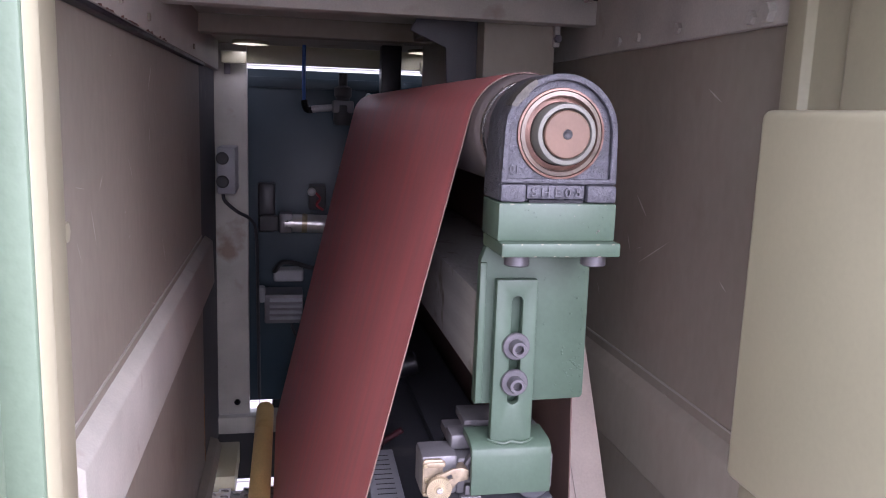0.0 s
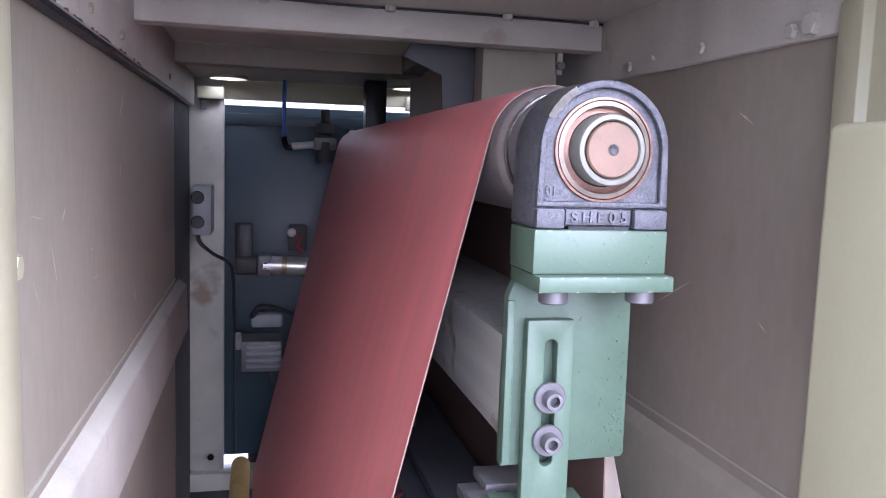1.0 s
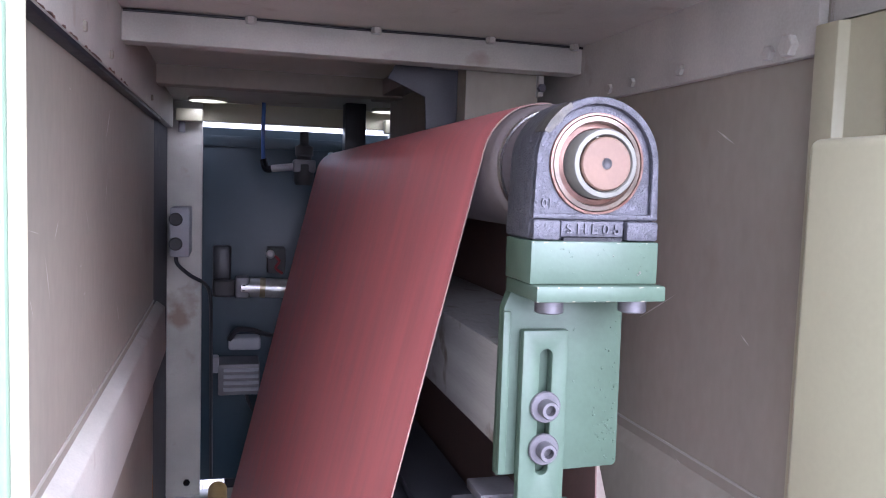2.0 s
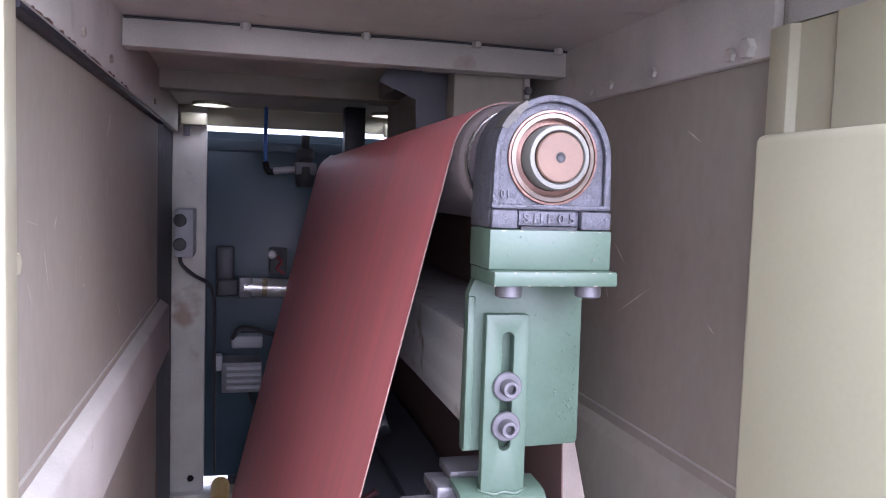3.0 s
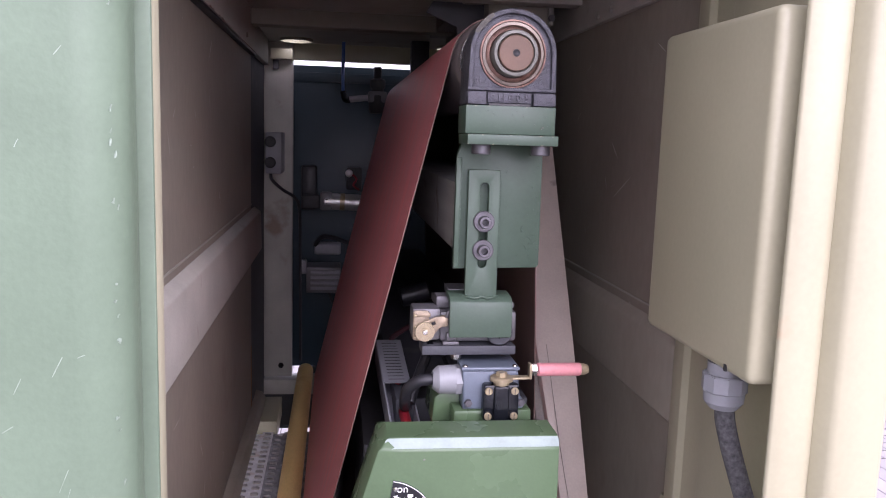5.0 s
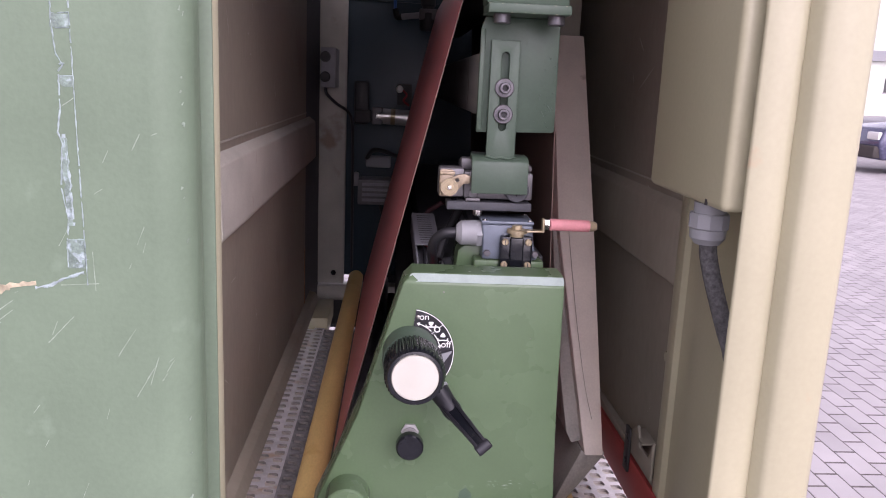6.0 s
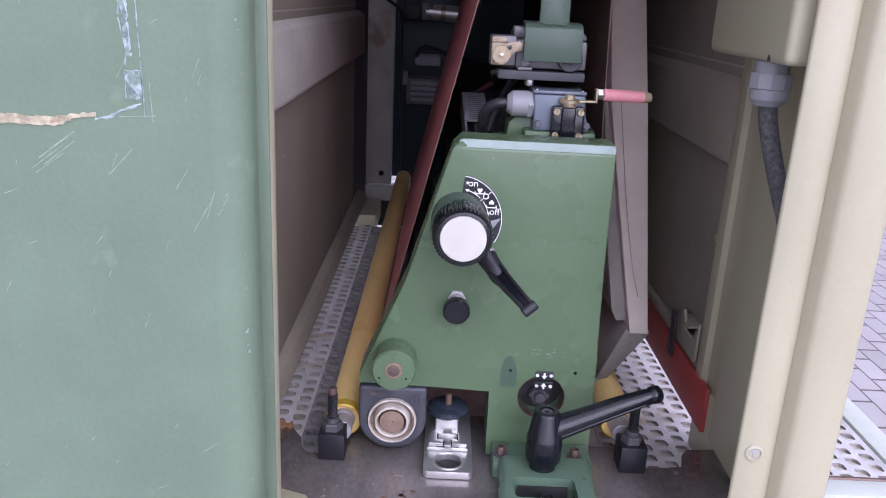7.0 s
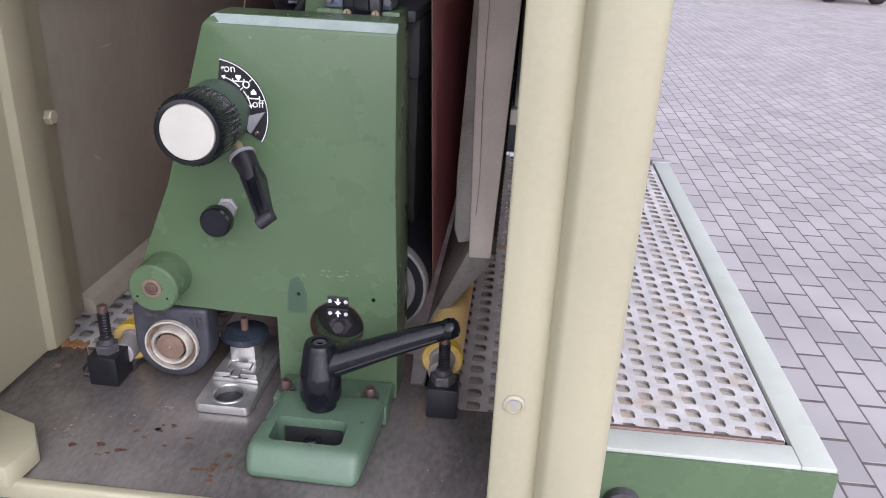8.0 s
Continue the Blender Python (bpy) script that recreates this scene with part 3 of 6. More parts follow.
part("web", box(-0.165, 0.28, 1.486, 1.53, 1.735, 1.741, 0.001), BEIGE_DUSTY, beam)

# rear: posts, header, dark door and its gaps of daylight
rear = thing("door_frame_rear", (0.1, 1.95, 0.85), "beige frame round the closed rear door", "door frame", kind="structure")
part("post", box(-0.166, -0.091, 1.935, 1.972, 0.845, 1.7508, 0.002), BEIGE_RAIL, rear)
part("post", box(0.338, 0.420, 1.935, 1.972, 0.845, 1.7508, 0.002), BEIGE_RAIL, rear)
part("header", box(-0.091, 0.338, 1.945, 1.972, 1.708, 1.752, 0.002), BEIGE, rear)
part("corner_block", box(-0.148, -0.090, 1.902, 1.935, 1.704, 1.732, 0.004), BEIGE, rear)
part("corner_block", box(0.318, 0.378, 1.905, 1.935, 1.698, 1.730, 0.004), BEIGE, rear)
for x, y, r in ((-0.078, 1.852, 0.040), (0.320, 1.876, 0.040)):
    part("hole_lip", turned([(r + 0.001, 0.001), (r + 0.001, -0.007), (r - 0.0015, -0.007), (r - 0.0015, 0.001)], (x, y, 1.751), (0, 0, 1), 40), BEIGE, rear)
part("clip", box(-0.142, -0.128, 1.925, 1.935, 1.680, 1.705, 0.001), SCREW, rear)
part("bolt", hexagon((-0.120, 1.935, 0.878), (0, -1, 0), 0.008, 0.006), BLACK, rear)
part("sill", box(-0.20, 0.441, 1.93, 1.99, 0.795, 0.838, 0.002), BEIGE_RAIL, rear)
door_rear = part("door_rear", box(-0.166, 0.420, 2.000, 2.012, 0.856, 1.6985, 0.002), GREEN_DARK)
# Added strip: closes the door gap to daylight beyond x=-0.036.
part("seal", box(-0.036, 0.420, 1.9925, 2.0125, 0.830, 0.8575, 0.002), BLACK_SOFT, door_rear, "added dark strip that blocks daylight under the door")
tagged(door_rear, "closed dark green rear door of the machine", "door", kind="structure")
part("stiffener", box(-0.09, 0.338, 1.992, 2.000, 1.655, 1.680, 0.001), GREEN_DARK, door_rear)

# machine body to the far side and underneath
body = thing("machine_body", (0.0, 1.1, 0.0), "green machine body under and beside the opening", "machine", kind="structure")
part("apron", box(-0.50, 0.436, 0.2975, 0.3035, -0.002, 0.8438, 0.001), GREEN_DOOR, body)
part("apron_edge", box(-0.20, 0.345, 0.2930, 0.3035, 0.844, 0.8620, 0.003, 3), BEIGE, body, "beige front edge")
# Unseen case: raised underside and short left end let light under the wall.
part("side_case", box(-0.50, -0.21, 0.290, 2.02, 1.05, 1.82), GREEN_DOOR, body)
part("lower_case", box(-0.66, 0.64, 0.56, 1.56, -0.002, 0.72), GREEN_DOOR, body)
# Roof front is unseen too, cut back with the ceiling for light.
part("roof", box(-0.21, 0.4375, 0.360, 1.53, 1.776, 1.82, 0.004), GREEN_DOOR, body)

# ---------------------------------------------------------------- green cover door beside the opening
cover = thing("cover_door", (-0.3, 0.23, 0.3), "green painted closed cover door with rounded edge and adhesive residue", "door")
R = 0.026
prof = [(-0.50, 0.252), (-0.50, 0.2125), (-0.087 - R, 0.2125)] + [(-0.087 - R + R * math.sin(radians(a)), 0.2125 + R - R * math.cos(radians(a))) for a in (15, 30, 45, 60, 75, 90)] + [(-0.087, 0.250), (-0.090, 0.250), (-0.0905, 0.240), (-0.113, 0.2165), (-0.49, 0.2165), (-0.49, 0.252)]
part("sheet", slab([prof], "z", 0.32, 1.80), GREEN_DOOR, cover, sharp=50)
rng = random.Random(4)


def ragged(points, width, name, mat, seed, y=0.2122, step=0.0022, gap=0.25, high=0.0006):
    """A thin crust with a torn outline along a line on the door."""
    g = random.Random(seed)
    one = bmesh.new()
    for (x0, z0), (x1, z1) in zip(points, points[1:]):
        d = math.hypot(x1 - x0, z1 - z0)
        n = max(2, int(d / step))
        nx, nz = -(z1 - z0) / d, (x1 - x0) / d
        last = None
        for i in range(n + 1):
            t = i / n
            w = width * (0.35 + 1.1 * g.random())
            o = width * 0.7 * (g.random() - 0.5)
            cx, cz = x0 + (x1 - x0) * t + nx * o, z0 + (z1 - z0) * t + nz * o
            h = high * (0.4 + g.random())
            now = [one.verts.new((cx - nx * w, y, cz - nz * w)), one.verts.new((cx, y - h, cz)), one.verts.new((cx + nx * w, y, cz + nz * w))]
            if last and g.random() > gap * 0.3:
                one.faces.new((last[0], last[1], now[1], now[0]))
                one.faces.new((last[1], last[2], now[2], now[1]))
            last = now
    return part(name, one, mat, cover, sharp=60)


ragged([(-0.1625, 1.60), (-0.1620, 1.514), (-0.1610, 1.459), (-0.1600, 1.387), (-0.1585, 1.316), (-0.1580, 1.288)], 0.00045, "residue_line", RESIDUE, 1)
ragged([(-0.1735, 1.60), (-0.1720, 1.532), (-0.1725, 1.497), (-0.1730, 1.466), (-0.1710, 1.445), (-0.1668, 1.438), (-0.1700, 1.434), (-0.1700, 1.409), (-0.1725, 1.394), (-0.1700, 1.387), (-0.1722, 1.356), (-0.1685, 1.335), (-0.1700, 1.319), (-0.1705, 1.300)], 0.00055, "residue_line", RESIDUE, 2)
ragged([(-0.1690, 1.395), (-0.1665, 1.360), (-0.1655, 1.330)], 0.0011, "residue_patch", RESIDUE, 3)
ragged([(-0.1655, 1.312), (-0.1625, 1.304), (-0.1610, 1.308)], 0.0032, "residue_patch", RESIDUE, 5)
ragged([(-0.1600, 1.297), (-0.1740, 1.292), (-0.1850, 1.2865), (-0.1960, 1.2850)], 0.0010, "residue_line", RESIDUE, 6)
tp = random.Random(9)
xs = [-0.340 + 0.003 * i for i in range(50)]
mid = [1.2855 + 0.0012 * math.sin(x * 90) + 0.06 * (x + 0.20) for x in xs]
part("tape_remnant", slab([[(x, m - 0.0001) for x, m in zip(xs, mid)] + [(x, m + 0.0030 + tp.uniform(-0.0009, 0.0009)) for x, m in zip(xs[::-1], mid[::-1])]], "y", 0.2117, 0.2123), TAPE, cover)
part("tape_remnant", slab([[(x, m - 0.0036 + tp.uniform(-0.0008, 0.0008) + (0.0024 if x > -0.215 else 0)) for x, m in zip(xs[:-6], mid)] + [(x, m - 0.0002) for x, m in zip(xs[:-6][::-1], mid[:-6][::-1])]], "y", 0.2114, 0.2123), TAPE, cover)


def glue_film(z0, z1, left, right, seed):
    """A thin dried film with a torn left side between two lines on the door."""
    f = random.Random(seed)
    n = max(3, int((z1 - z0) / 0.003))
    zs = [z0 + (z1 - z0) * i / n for i in range(n + 1)]
    rim = [(right(z), z) for z in zs] + [(left(z) + f.uniform(-0.0012, 0.0008), z) for z in zs[::-1]]
    part("glue_film", slab([rim], "y", 0.2118, 0.2123), FILM, cover)


glue_film(1.300, 1.3205, lambda z: -0.1700, lambda z: -0.1590, 71)
glue_film(1.330, 1.390, lambda z: -0.1688 - 0.02 * (z - 1.330), lambda z: -0.1655 - 0.02 * (z - 1.330), 73)
glue_film(1.462, 1.4705, lambda z: -0.1728, lambda z: -0.1615, 74)
glue_film(1.424, 1.431, lambda z: -0.1698 + 0.3 * (1.431 - z), lambda z: -0.1606, 75)
for z, x0, x1 in ((1.540, -0.1725, -0.1622), (1.533, -0.1720, -0.1622), (1.504, -0.1685, -0.1622), (1.471, -0.1728, -0.1615), (1.4615, -0.1728, -0.1612), (1.4385, -0.1690, -0.1655), (1.4305, -0.1700, -0.1606), (1.320, -0.1700, -0.1588)):
    ragged([(x0, z), (x1, z + 0.0006)], 0.0005, "residue_line", RESIDUE, int(z * 1000))
for x, z, a, d in ((-0.237, 1.255, 37, 0.034), (-0.234, 1.250, 38, 0.030), (-0.240, 1.244, 36, 0.026), (-0.229, 1.262, 35, 0.020), (-0.243, 1.247, 37, 0.030), (-0.187, 1.245, 47, 0.027), (-0.139, 1.236, 58, 0.024), (-0.127, 1.205, 60, 0.026), (-0.117, 1.215, 73, 0.022), (-0.105, 1.225, 60, 0.010), (-0.1085, 1.218, 55, 0.006), (-0.104, 1.232, 40, 0.005), (-0.176, 1.2875, 4, 0.026), (-0.1525, 1.284, 92, 0.028)):
    a = radians(a)
    ragged([(x, z), (x + d * math.cos(a), z + d * math.sin(a))], 0.00028, "scratch", SCRATCH, int(z * 9999), step=0.004, gap=0.0, high=0.00004)
for i in range(60):
    x, z, a, d = rng.uniform(-0.30, -0.105), rng.uniform(0.86, 1.66), radians(rng.uniform(20, 75)), rng.uniform(0.002, 0.016)
    ragged([(x, z), (x + d * math.cos(a), z + d * math.sin(a))], 0.00022, "scratch", SCRATCH, 50 + i, step=0.003, gap=0.0, high=0.00004)
for i in range(30):
    z = rng.uniform(0.86, 1.66)
    x = -0.092 + rng.uniform(-0.002, 0.002)
    ragged([(x, z), (x + 0.001, z + rng.uniform(0.001, 0.004))], 0.0006, "paint_chip", SCRATCH, 120 + i, y=0.2185, step=0.002, gap=0.0)
# spring latch at the lower edge
latch = thing("spring_latch", (-0.094, 0.2195, 0.866), "small steel latch with a coil spring on the door edge", "latch")
part("hook", slab([[(-0.086, 0.964), (-0.078, 0.968), (-0.077, 0.957), (-0.088, 0.949), (-0.091, 0.938), (-0.098, 0.938), (-0.098, 0.952)]], "y", 0.2165, 0.2225, 0.001), BRONZE, latch, "worn brown latch hook")
part("pin", rod((-0.089, 0.2160, 0.956), (-0.089, 0.2300, 0.956), 0.003, bevel=0.0005), SCREW, latch)
coil = [(-0.094 + 0.0045 * math.cos(i * 0.9), 0.2195 + 0.0045 * math.sin(i * 0.9), 0.940 - i * 0.00046) for i in range(160)]
part("spring", tube(coil, 0.0009, 5, 1), STEEL_GREY, latch)

# ---------------------------------------------------------------- base plate and conveyor table
base = thing("base_plate", (0.1, 0.4, PLATE_Z), "stained bare steel base plate with rust spots", "plate", kind="structure")
out = [(-0.172, 0.3037), (0.345, 0.3037), (0.350, 0.322), (0.386, 0.322), (0.420, 0.340), (0.420, 0.500), (0.410, 0.512), (0.374, 0.508), (0.366, 0.496), (0.358, 0.470), (0.316, 0.463), (0.306, 0.480), (0.300, 0.505), (0.255, 0.508), (0.250, 0.570), (-0.015, 0.570), (-0.022, 0.505), (-0.040, 0.500), (-0.045, 0.466), (-0.088, 0.465), (-0.098, 0.480), (-0.101, 0.499), (-0.115, 0.520), (-0.165, 0.520)]
part("sheet", slab([out], "z", 0.852, PLATE_Z, 0.001), STEEL_DIRTY, base)
for x, y in ((0.3475, 0.4555), (-0.125, 0.478)):
    part("rivet", turned([(0, 0), (0.0035, 0), (0.003, 0.0012), (0, 0.0018)], (x, y, PLATE_Z), (0, 0, 1), 16), COPPER, base)


def fleck(x, y, r, seed, mat):
    """A thin irregular spot of rust or dried spatter lying on the plate."""
    f = random.Random(seed)
    n = 11
    rim = [(x + r * f.uniform(0.45, 1.15) * math.cos(2 * math.pi * i / n), y + 0.75 * r * f.uniform(0.45, 1.15) * math.sin(2 * math.pi * i / n)) for i in range(n)]
    part("rust_spot" if mat is RUST_FLECK else "spatter_spot", slab([rim], "z", PLATE_Z - 0.001, PLATE_Z + 0.0003), mat, base)


fl = random.Random(17)
for cx, cy, spread, n, r, mat in ((0.030, 0.385, 0.020, 9, 0.0035, RUST_FLECK), (0.060, 0.372, 0.014, 6, 0.0030, RUST_FLECK), (-0.010, 0.352, 0.020, 7, 0.0045, RUST_FLECK), (0.095, 0.340, 0.016, 9, 0.0040, RUST_FLECK), (0.020, 0.425, 0.014, 9, 0.0030, PALE_FLECK), (-0.055, 0.376, 0.013, 10, 0.0026, PALE_FLECK), (-0.020, 0.400, 0.018, 5, 0.0018, PALE_FLECK), (0.30, 0.38, 0.05, 9, 0.0012, PALE_FLECK), (-0.10, 0.44, 0.04, 8, 0.0014, RUST_FLECK), (-0.06, 0.40, 0.06, 12, 0.0010, PALE_FLECK)):
    for k in range(n):
        fleck(cx + fl.gauss(0, spread * 0.6), cy + fl.gauss(0, spread * 0.45), r * fl.uniform(0.35, 1.2), fl.randrange(9999), mat)
gusset = thing("corner_gusset", (-0.09, 0.33, 0.875), "beige enamelled corner plate on the base plate", "bracket")
part("plate", slab([[(-0.150, 0.372), (-0.112, 0.366), (-0.070, 0.351), (-0.053, 0.326), (-0.0555, 0.300), (-0.059, 0.2885), (-0.150, 0.2885)], circle(-0.118, 0.325, 0.010)], "z", PLATE_Z + 0.001, 0.882, 0.002, 2), BEIGE, gusset)

table = thing("conveyor_table", (0.3, 1.0, 0.7), "conveyor table with white grip belt and pale green rim", "conveyor")


def grip_belt(x0, x1, y0, y1, z, px, py):
    """One sheet of grip belt with staggered scoops: each floor ramps down to a far step coloured as shade."""
    top, floor_, grime = bmesh.new(), bmesh.new(), bmesh.new()
    nx, ny = int((x1 - x0) / px + 0.01), int((y1 - y0) / py)
    for i in range(nx):
        cx = x0 + (i + 0.5) * px
        off = py * 0.5 if i % 2 else 0.0
        for j in range(ny):
            cy = y0 + (j + 0.5) * py + off
            g = random.Random(i * 977 + j)
            a, e = px / 2, py / 2
            w, h = px * (0.335 + 0.02 * g.random()), py * (0.295 + 0.02 * g.random())
            cell = [(-a, -e), (0, -e), (a, -e), (a, 0), (a, e), (0, e), (-a, e), (-a, 0)]
            hole = [(-w * 0.80, -h), (w * 0.2, -h * 1.05), (w * 0.78, -h * 1.05), (w, -h * 0.55), (w * 0.90, h * 0.60), (w * 0.45, h), (-w * 0.85, h * 0.95), (-w, h * 0.35)]
            c = [top.verts.new((cx + u, cy + v, z)) for u, v in cell]
            o = [top.verts.new((cx + u, cy + v, z + 0.0003)) for u, v in hole]
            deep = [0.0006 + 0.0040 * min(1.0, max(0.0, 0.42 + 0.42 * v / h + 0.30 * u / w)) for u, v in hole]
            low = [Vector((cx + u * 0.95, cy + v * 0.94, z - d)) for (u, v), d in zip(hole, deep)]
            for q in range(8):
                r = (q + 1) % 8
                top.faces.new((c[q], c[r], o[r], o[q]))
                # Deep sides take the dark mesh: the pocket's shade is put into colour.
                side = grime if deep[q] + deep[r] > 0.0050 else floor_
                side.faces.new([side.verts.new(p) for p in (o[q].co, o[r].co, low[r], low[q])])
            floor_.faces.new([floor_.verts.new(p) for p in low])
    return top, floor_, grime


GX, GY = 0.0249, 0.026
# The left white lane is extended out of view to catch daylight.
for x0, x1, y1, mat, floor_mat, words in ((0.28535, 0.65885, 1.57, MAT_WHITE, MAT_POCKET, "white rough-top conveyor belt with scooped pockets"), (-0.6115, -0.1135, 1.595, MAT_WHITE, MAT_POCKET, "white rough-top conveyor belt with scooped pockets"), (-0.1135, -0.0139, 1.595, MAT_DIRTY, MAT_DIRTY, "dust-caked worn lane of the conveyor belt")):
    top, floor_, grime = grip_belt(x0, x1, 0.517, y1, MAT_Z, GX, GY)
    belt_mat = part("grip_belt", top, mat, table, words)
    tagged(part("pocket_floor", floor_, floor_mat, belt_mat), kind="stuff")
    tagged(part("pocket_step", grime, MAT_SHADE, belt_mat), kind="stuff")
for x0, x1 in ((0.2700, 0.28535), (0.65885, 0.6640)):
    part("belt_selvage", box(x0, x1, 0.532, 1.57, MAT_Z - 0.006, MAT_Z, 0.001), MAT_WHITE, table, "plain selvage of the white belt")
part("bed", box(-0.63, 0.6660, 0.572, 1.58, MAT_Z - 0.05, MAT_Z - 0.0145), DARK_SLAB, table)
part("belt_middle", box(-0.0139, 0.262, 0.58, 1.66, MAT_Z - 0.012, MAT_Z, 0.001), MAT_WHITE, table)
part("belt_edge", tube([(0.27, 0.5265, MAT_Z - 0.0005), (0.45, 0.5265, MAT_Z + 0.0005), (0.66, 0.527, MAT_Z - 0.0005)], 0.004, 8), BOLT_BROWN, table, "worn brown belt edge")
part("side_rim", box(0.667, 0.703, 0.486, 1.575, MAT_Z - 0.09, MAT_Z + 0.003, 0.002), RIM_PAINT, table)
part("rim_gap", box(0.6642, 0.6668, 0.530, 1.57, MAT_Z - 0.02, MAT_Z - 0.004), BLACK, table)
# Added plate: hides the bright opening between belt end and sill.
part("rear_tray", box(-0.27, 0.44, 1.70, 1.945, MAT_Z - 0.03, MAT_Z - 0.022), DARK_SLAB, table, "added dark plate blocking daylight under the rear sill")
part("front_rim", box(0.437, 0.6668, 0.486, 0.5215, MAT_Z - 0.02, MAT_Z + 0.003, 0.002), RIM_PAINT, table)
part("front_panel", box(0.30, 0.703, 0.481, 0.4858, MAT_Z - 0.20, MAT_Z - 0.001, 0.001), GREEN, table)
part("end_cap", box(0.662, 0.707, 1.5755, 1.597, MAT_Z - 0.06, MAT_Z + 0.007, 0.003), STEEL_GREY, table)
part("plug", turned([(0, 0), (0.004, 0), (0.003, 0.003), (0, 0.003)], (0.703, 0.497, MAT_Z - 0.02), (1, 0, 0), 12), SCREW, table)
part("eye_bolt", turned([(0.014, 0), (0.020, 0), (0.020, 0.012), (0.014, 0.012), (0.014, 0)], (0.490, 0.469, MAT_Z - 0.062), (0, 1, 0), 24), SCREW, table)
part("tray_block", box(-0.156, -0.106, 1.598, 1.778, MAT_Z - 0.0218, MAT_Z + 0.026, 0.003), BEIGE, table)

# ---------------------------------------------------------------- sanding belt and its rollers
TOP, LOW_L, LOW_R = (0.1905, 1.596, 0.0465), (0.011, 0.905, 0.0330), (0.203, 0.935, 0.0595)
BELT_Y = (0.622, 1.74)


def hull(circles, grow=0.0, n=90):
    pts = []
    for cx, cz, r in circles:
        pts += [(cx + (r + grow) * math.cos(2 * math.pi * i / n), cz + (r + grow) * math.sin(2 * math.pi * i / n)) for i in range(n)]
    pts = sorted(pts)

    def half(seq):
        h = []
        for p in seq:
            while len(h) > 1 and (h[-1][0] - h[-2][0]) * (p[1] - h[-2][1]) - (h[-1][1] - h[-2][1]) * (p[0] - h[-2][0]) <= 1e-12:
                h.pop()
            h.append(p)
        return h
    return half(pts)[:-1] + half(pts[::-1])[:-1]


belt = thing("sanding_belt", (0.1, 1.1, 0.86), "wide red-brown abrasive sanding belt round three rollers", "sanding belt")
loop = hull((TOP, LOW_L, LOW_R))
outer = hull((TOP, LOW_L, LOW_R), 0.0012)
one = bmesh.new()
ring0 = [one.verts.new((x, BELT_Y[0], z)) for x, z in outer]
ring1 = [one.verts.new((x, BELT_Y[1], z)) for x, z in outer]
for i in range(len(outer)):
    j = (i + 1) % len(outer)
    one.faces.new((ring0[i], ring0[j], ring1[j], ring1[i]))
part("abrasive_face", one, BELT, belt, sharp=60)
one = bmesh.new()
ring0 = [one.verts.new((x, BELT_Y[0], z)) for x, z in loop]
ring1 = [one.verts.new((x, BELT_Y[1], z)) for x, z in loop]
edge = [one.verts.new((x, BELT_Y[0], z)) for x, z in outer]
for i in range(len(loop)):
    j = (i + 1) % len(loop)
    one.faces.new((ring0[i], ring0[j], ring1[j], ring1[i]))
m_edge = min(len(loop), len(outer))
for i in range(m_edge):
    j = (i + 1) % m_edge
    one.faces.new((ring0[i], ring0[j], edge[j], edge[i]))
part("backing", one, BELT_BACK, belt, "pale cloth backing and cut edge", sharp=60)


def drum(name, c, y0, y1, label, mat, face):
    t = thing(name, (c[0], y0, c[1]), label, "roller")
    r = c[2] - 0.0006
    part("shell", turned([(r - 0.0042, 0.005), (r - 0.002, 0.007), (r, 0.011), (r, y1 - y0), (0, y1 - y0)], (c[0], y0, c[1]), (0, 1, 0), 64), mat, t)
    part("end_rim", turned([(r - 0.0075, 0.002), (r - 0.0065, 0.0), (r - 0.0050, 0.0), (r - 0.0042, 0.005)], (c[0], y0, c[1]), (0, 1, 0), 64), STEEL, t, "bright worn end rim")
    part("end_face", turned([(0, 0.004), (r - 0.012, 0.003), (r - 0.0075, 0.002)], (c[0], y0, c[1]), (0, 1, 0), 64), face, t)
    part("shaft", rod((c[0], y0 - 0.05, c[1]), (c[0], y0 + 0.02, c[1]), 0.0165), STEEL_GREY, t)
    return t


drum("tension_roller", TOP, 0.600, 1.73, "grey-brown steel top roller inside the sanding belt", ROLLER, ROLLER)
cr = drum("contact_roller", LOW_R, 0.583, 1.73, "dark rubber contact roller with steel end face", BLACK_SOFT, STEEL_GREY)
part("rubber_edge", turned([(0.0450, 0.0015), (0.0455, -0.001), (0.0538, -0.001), (0.0541, 0.003)], (LOW_R[0], 0.583, LOW_R[1]), (0, 1, 0), 64), BLACK_SOFT, cr, "black rubber edge ring")
part("rim_band", turned([(0.0541, 0.003), (0.0543, -0.0006), (0.0570, 0.0), (0.0589, 0.005), (0.0589, 0.012)], (LOW_R[0], 0.583, LOW_R[1]), (0, 1, 0), 64), STEEL_GREY, cr, "grey worn rim")
part("worn_band", turned([(0.0370, 0.0018), (0.0375, 0.0005), (0.0445, 0.0005), (0.0450, 0.0018)], (LOW_R[0], 0.583, LOW_R[1]), (0, 1, 0), 64), STEEL_GREY, cr, "worn grey steel band")
drum("drive_roller", LOW_L, 0.590, 1.73, "dark lower roller inside the sanding belt", STEEL_GREY, DARK)

# ---------------------------------------------------------------- bearing units


def housing_outline(cx, cz, r, half, base, n=28):
    pts = [(cx + half, base)] + [(cx + r * math.cos(math.pi * i / n), cz + r * math.sin(math.pi * i / n)) for i in range(n + 1)] + [(cx - half, base)]
    return pts


unit = thing("bearing_unit", (0.1895, 0.545, 1.548), "grey cast iron pillow bearing with rusty shaft end on green block", "bearing")
cx, cz, yf = 0.1895, 1.5970, 0.5305
bore = circle(cx, cz, 0.0305, 48)
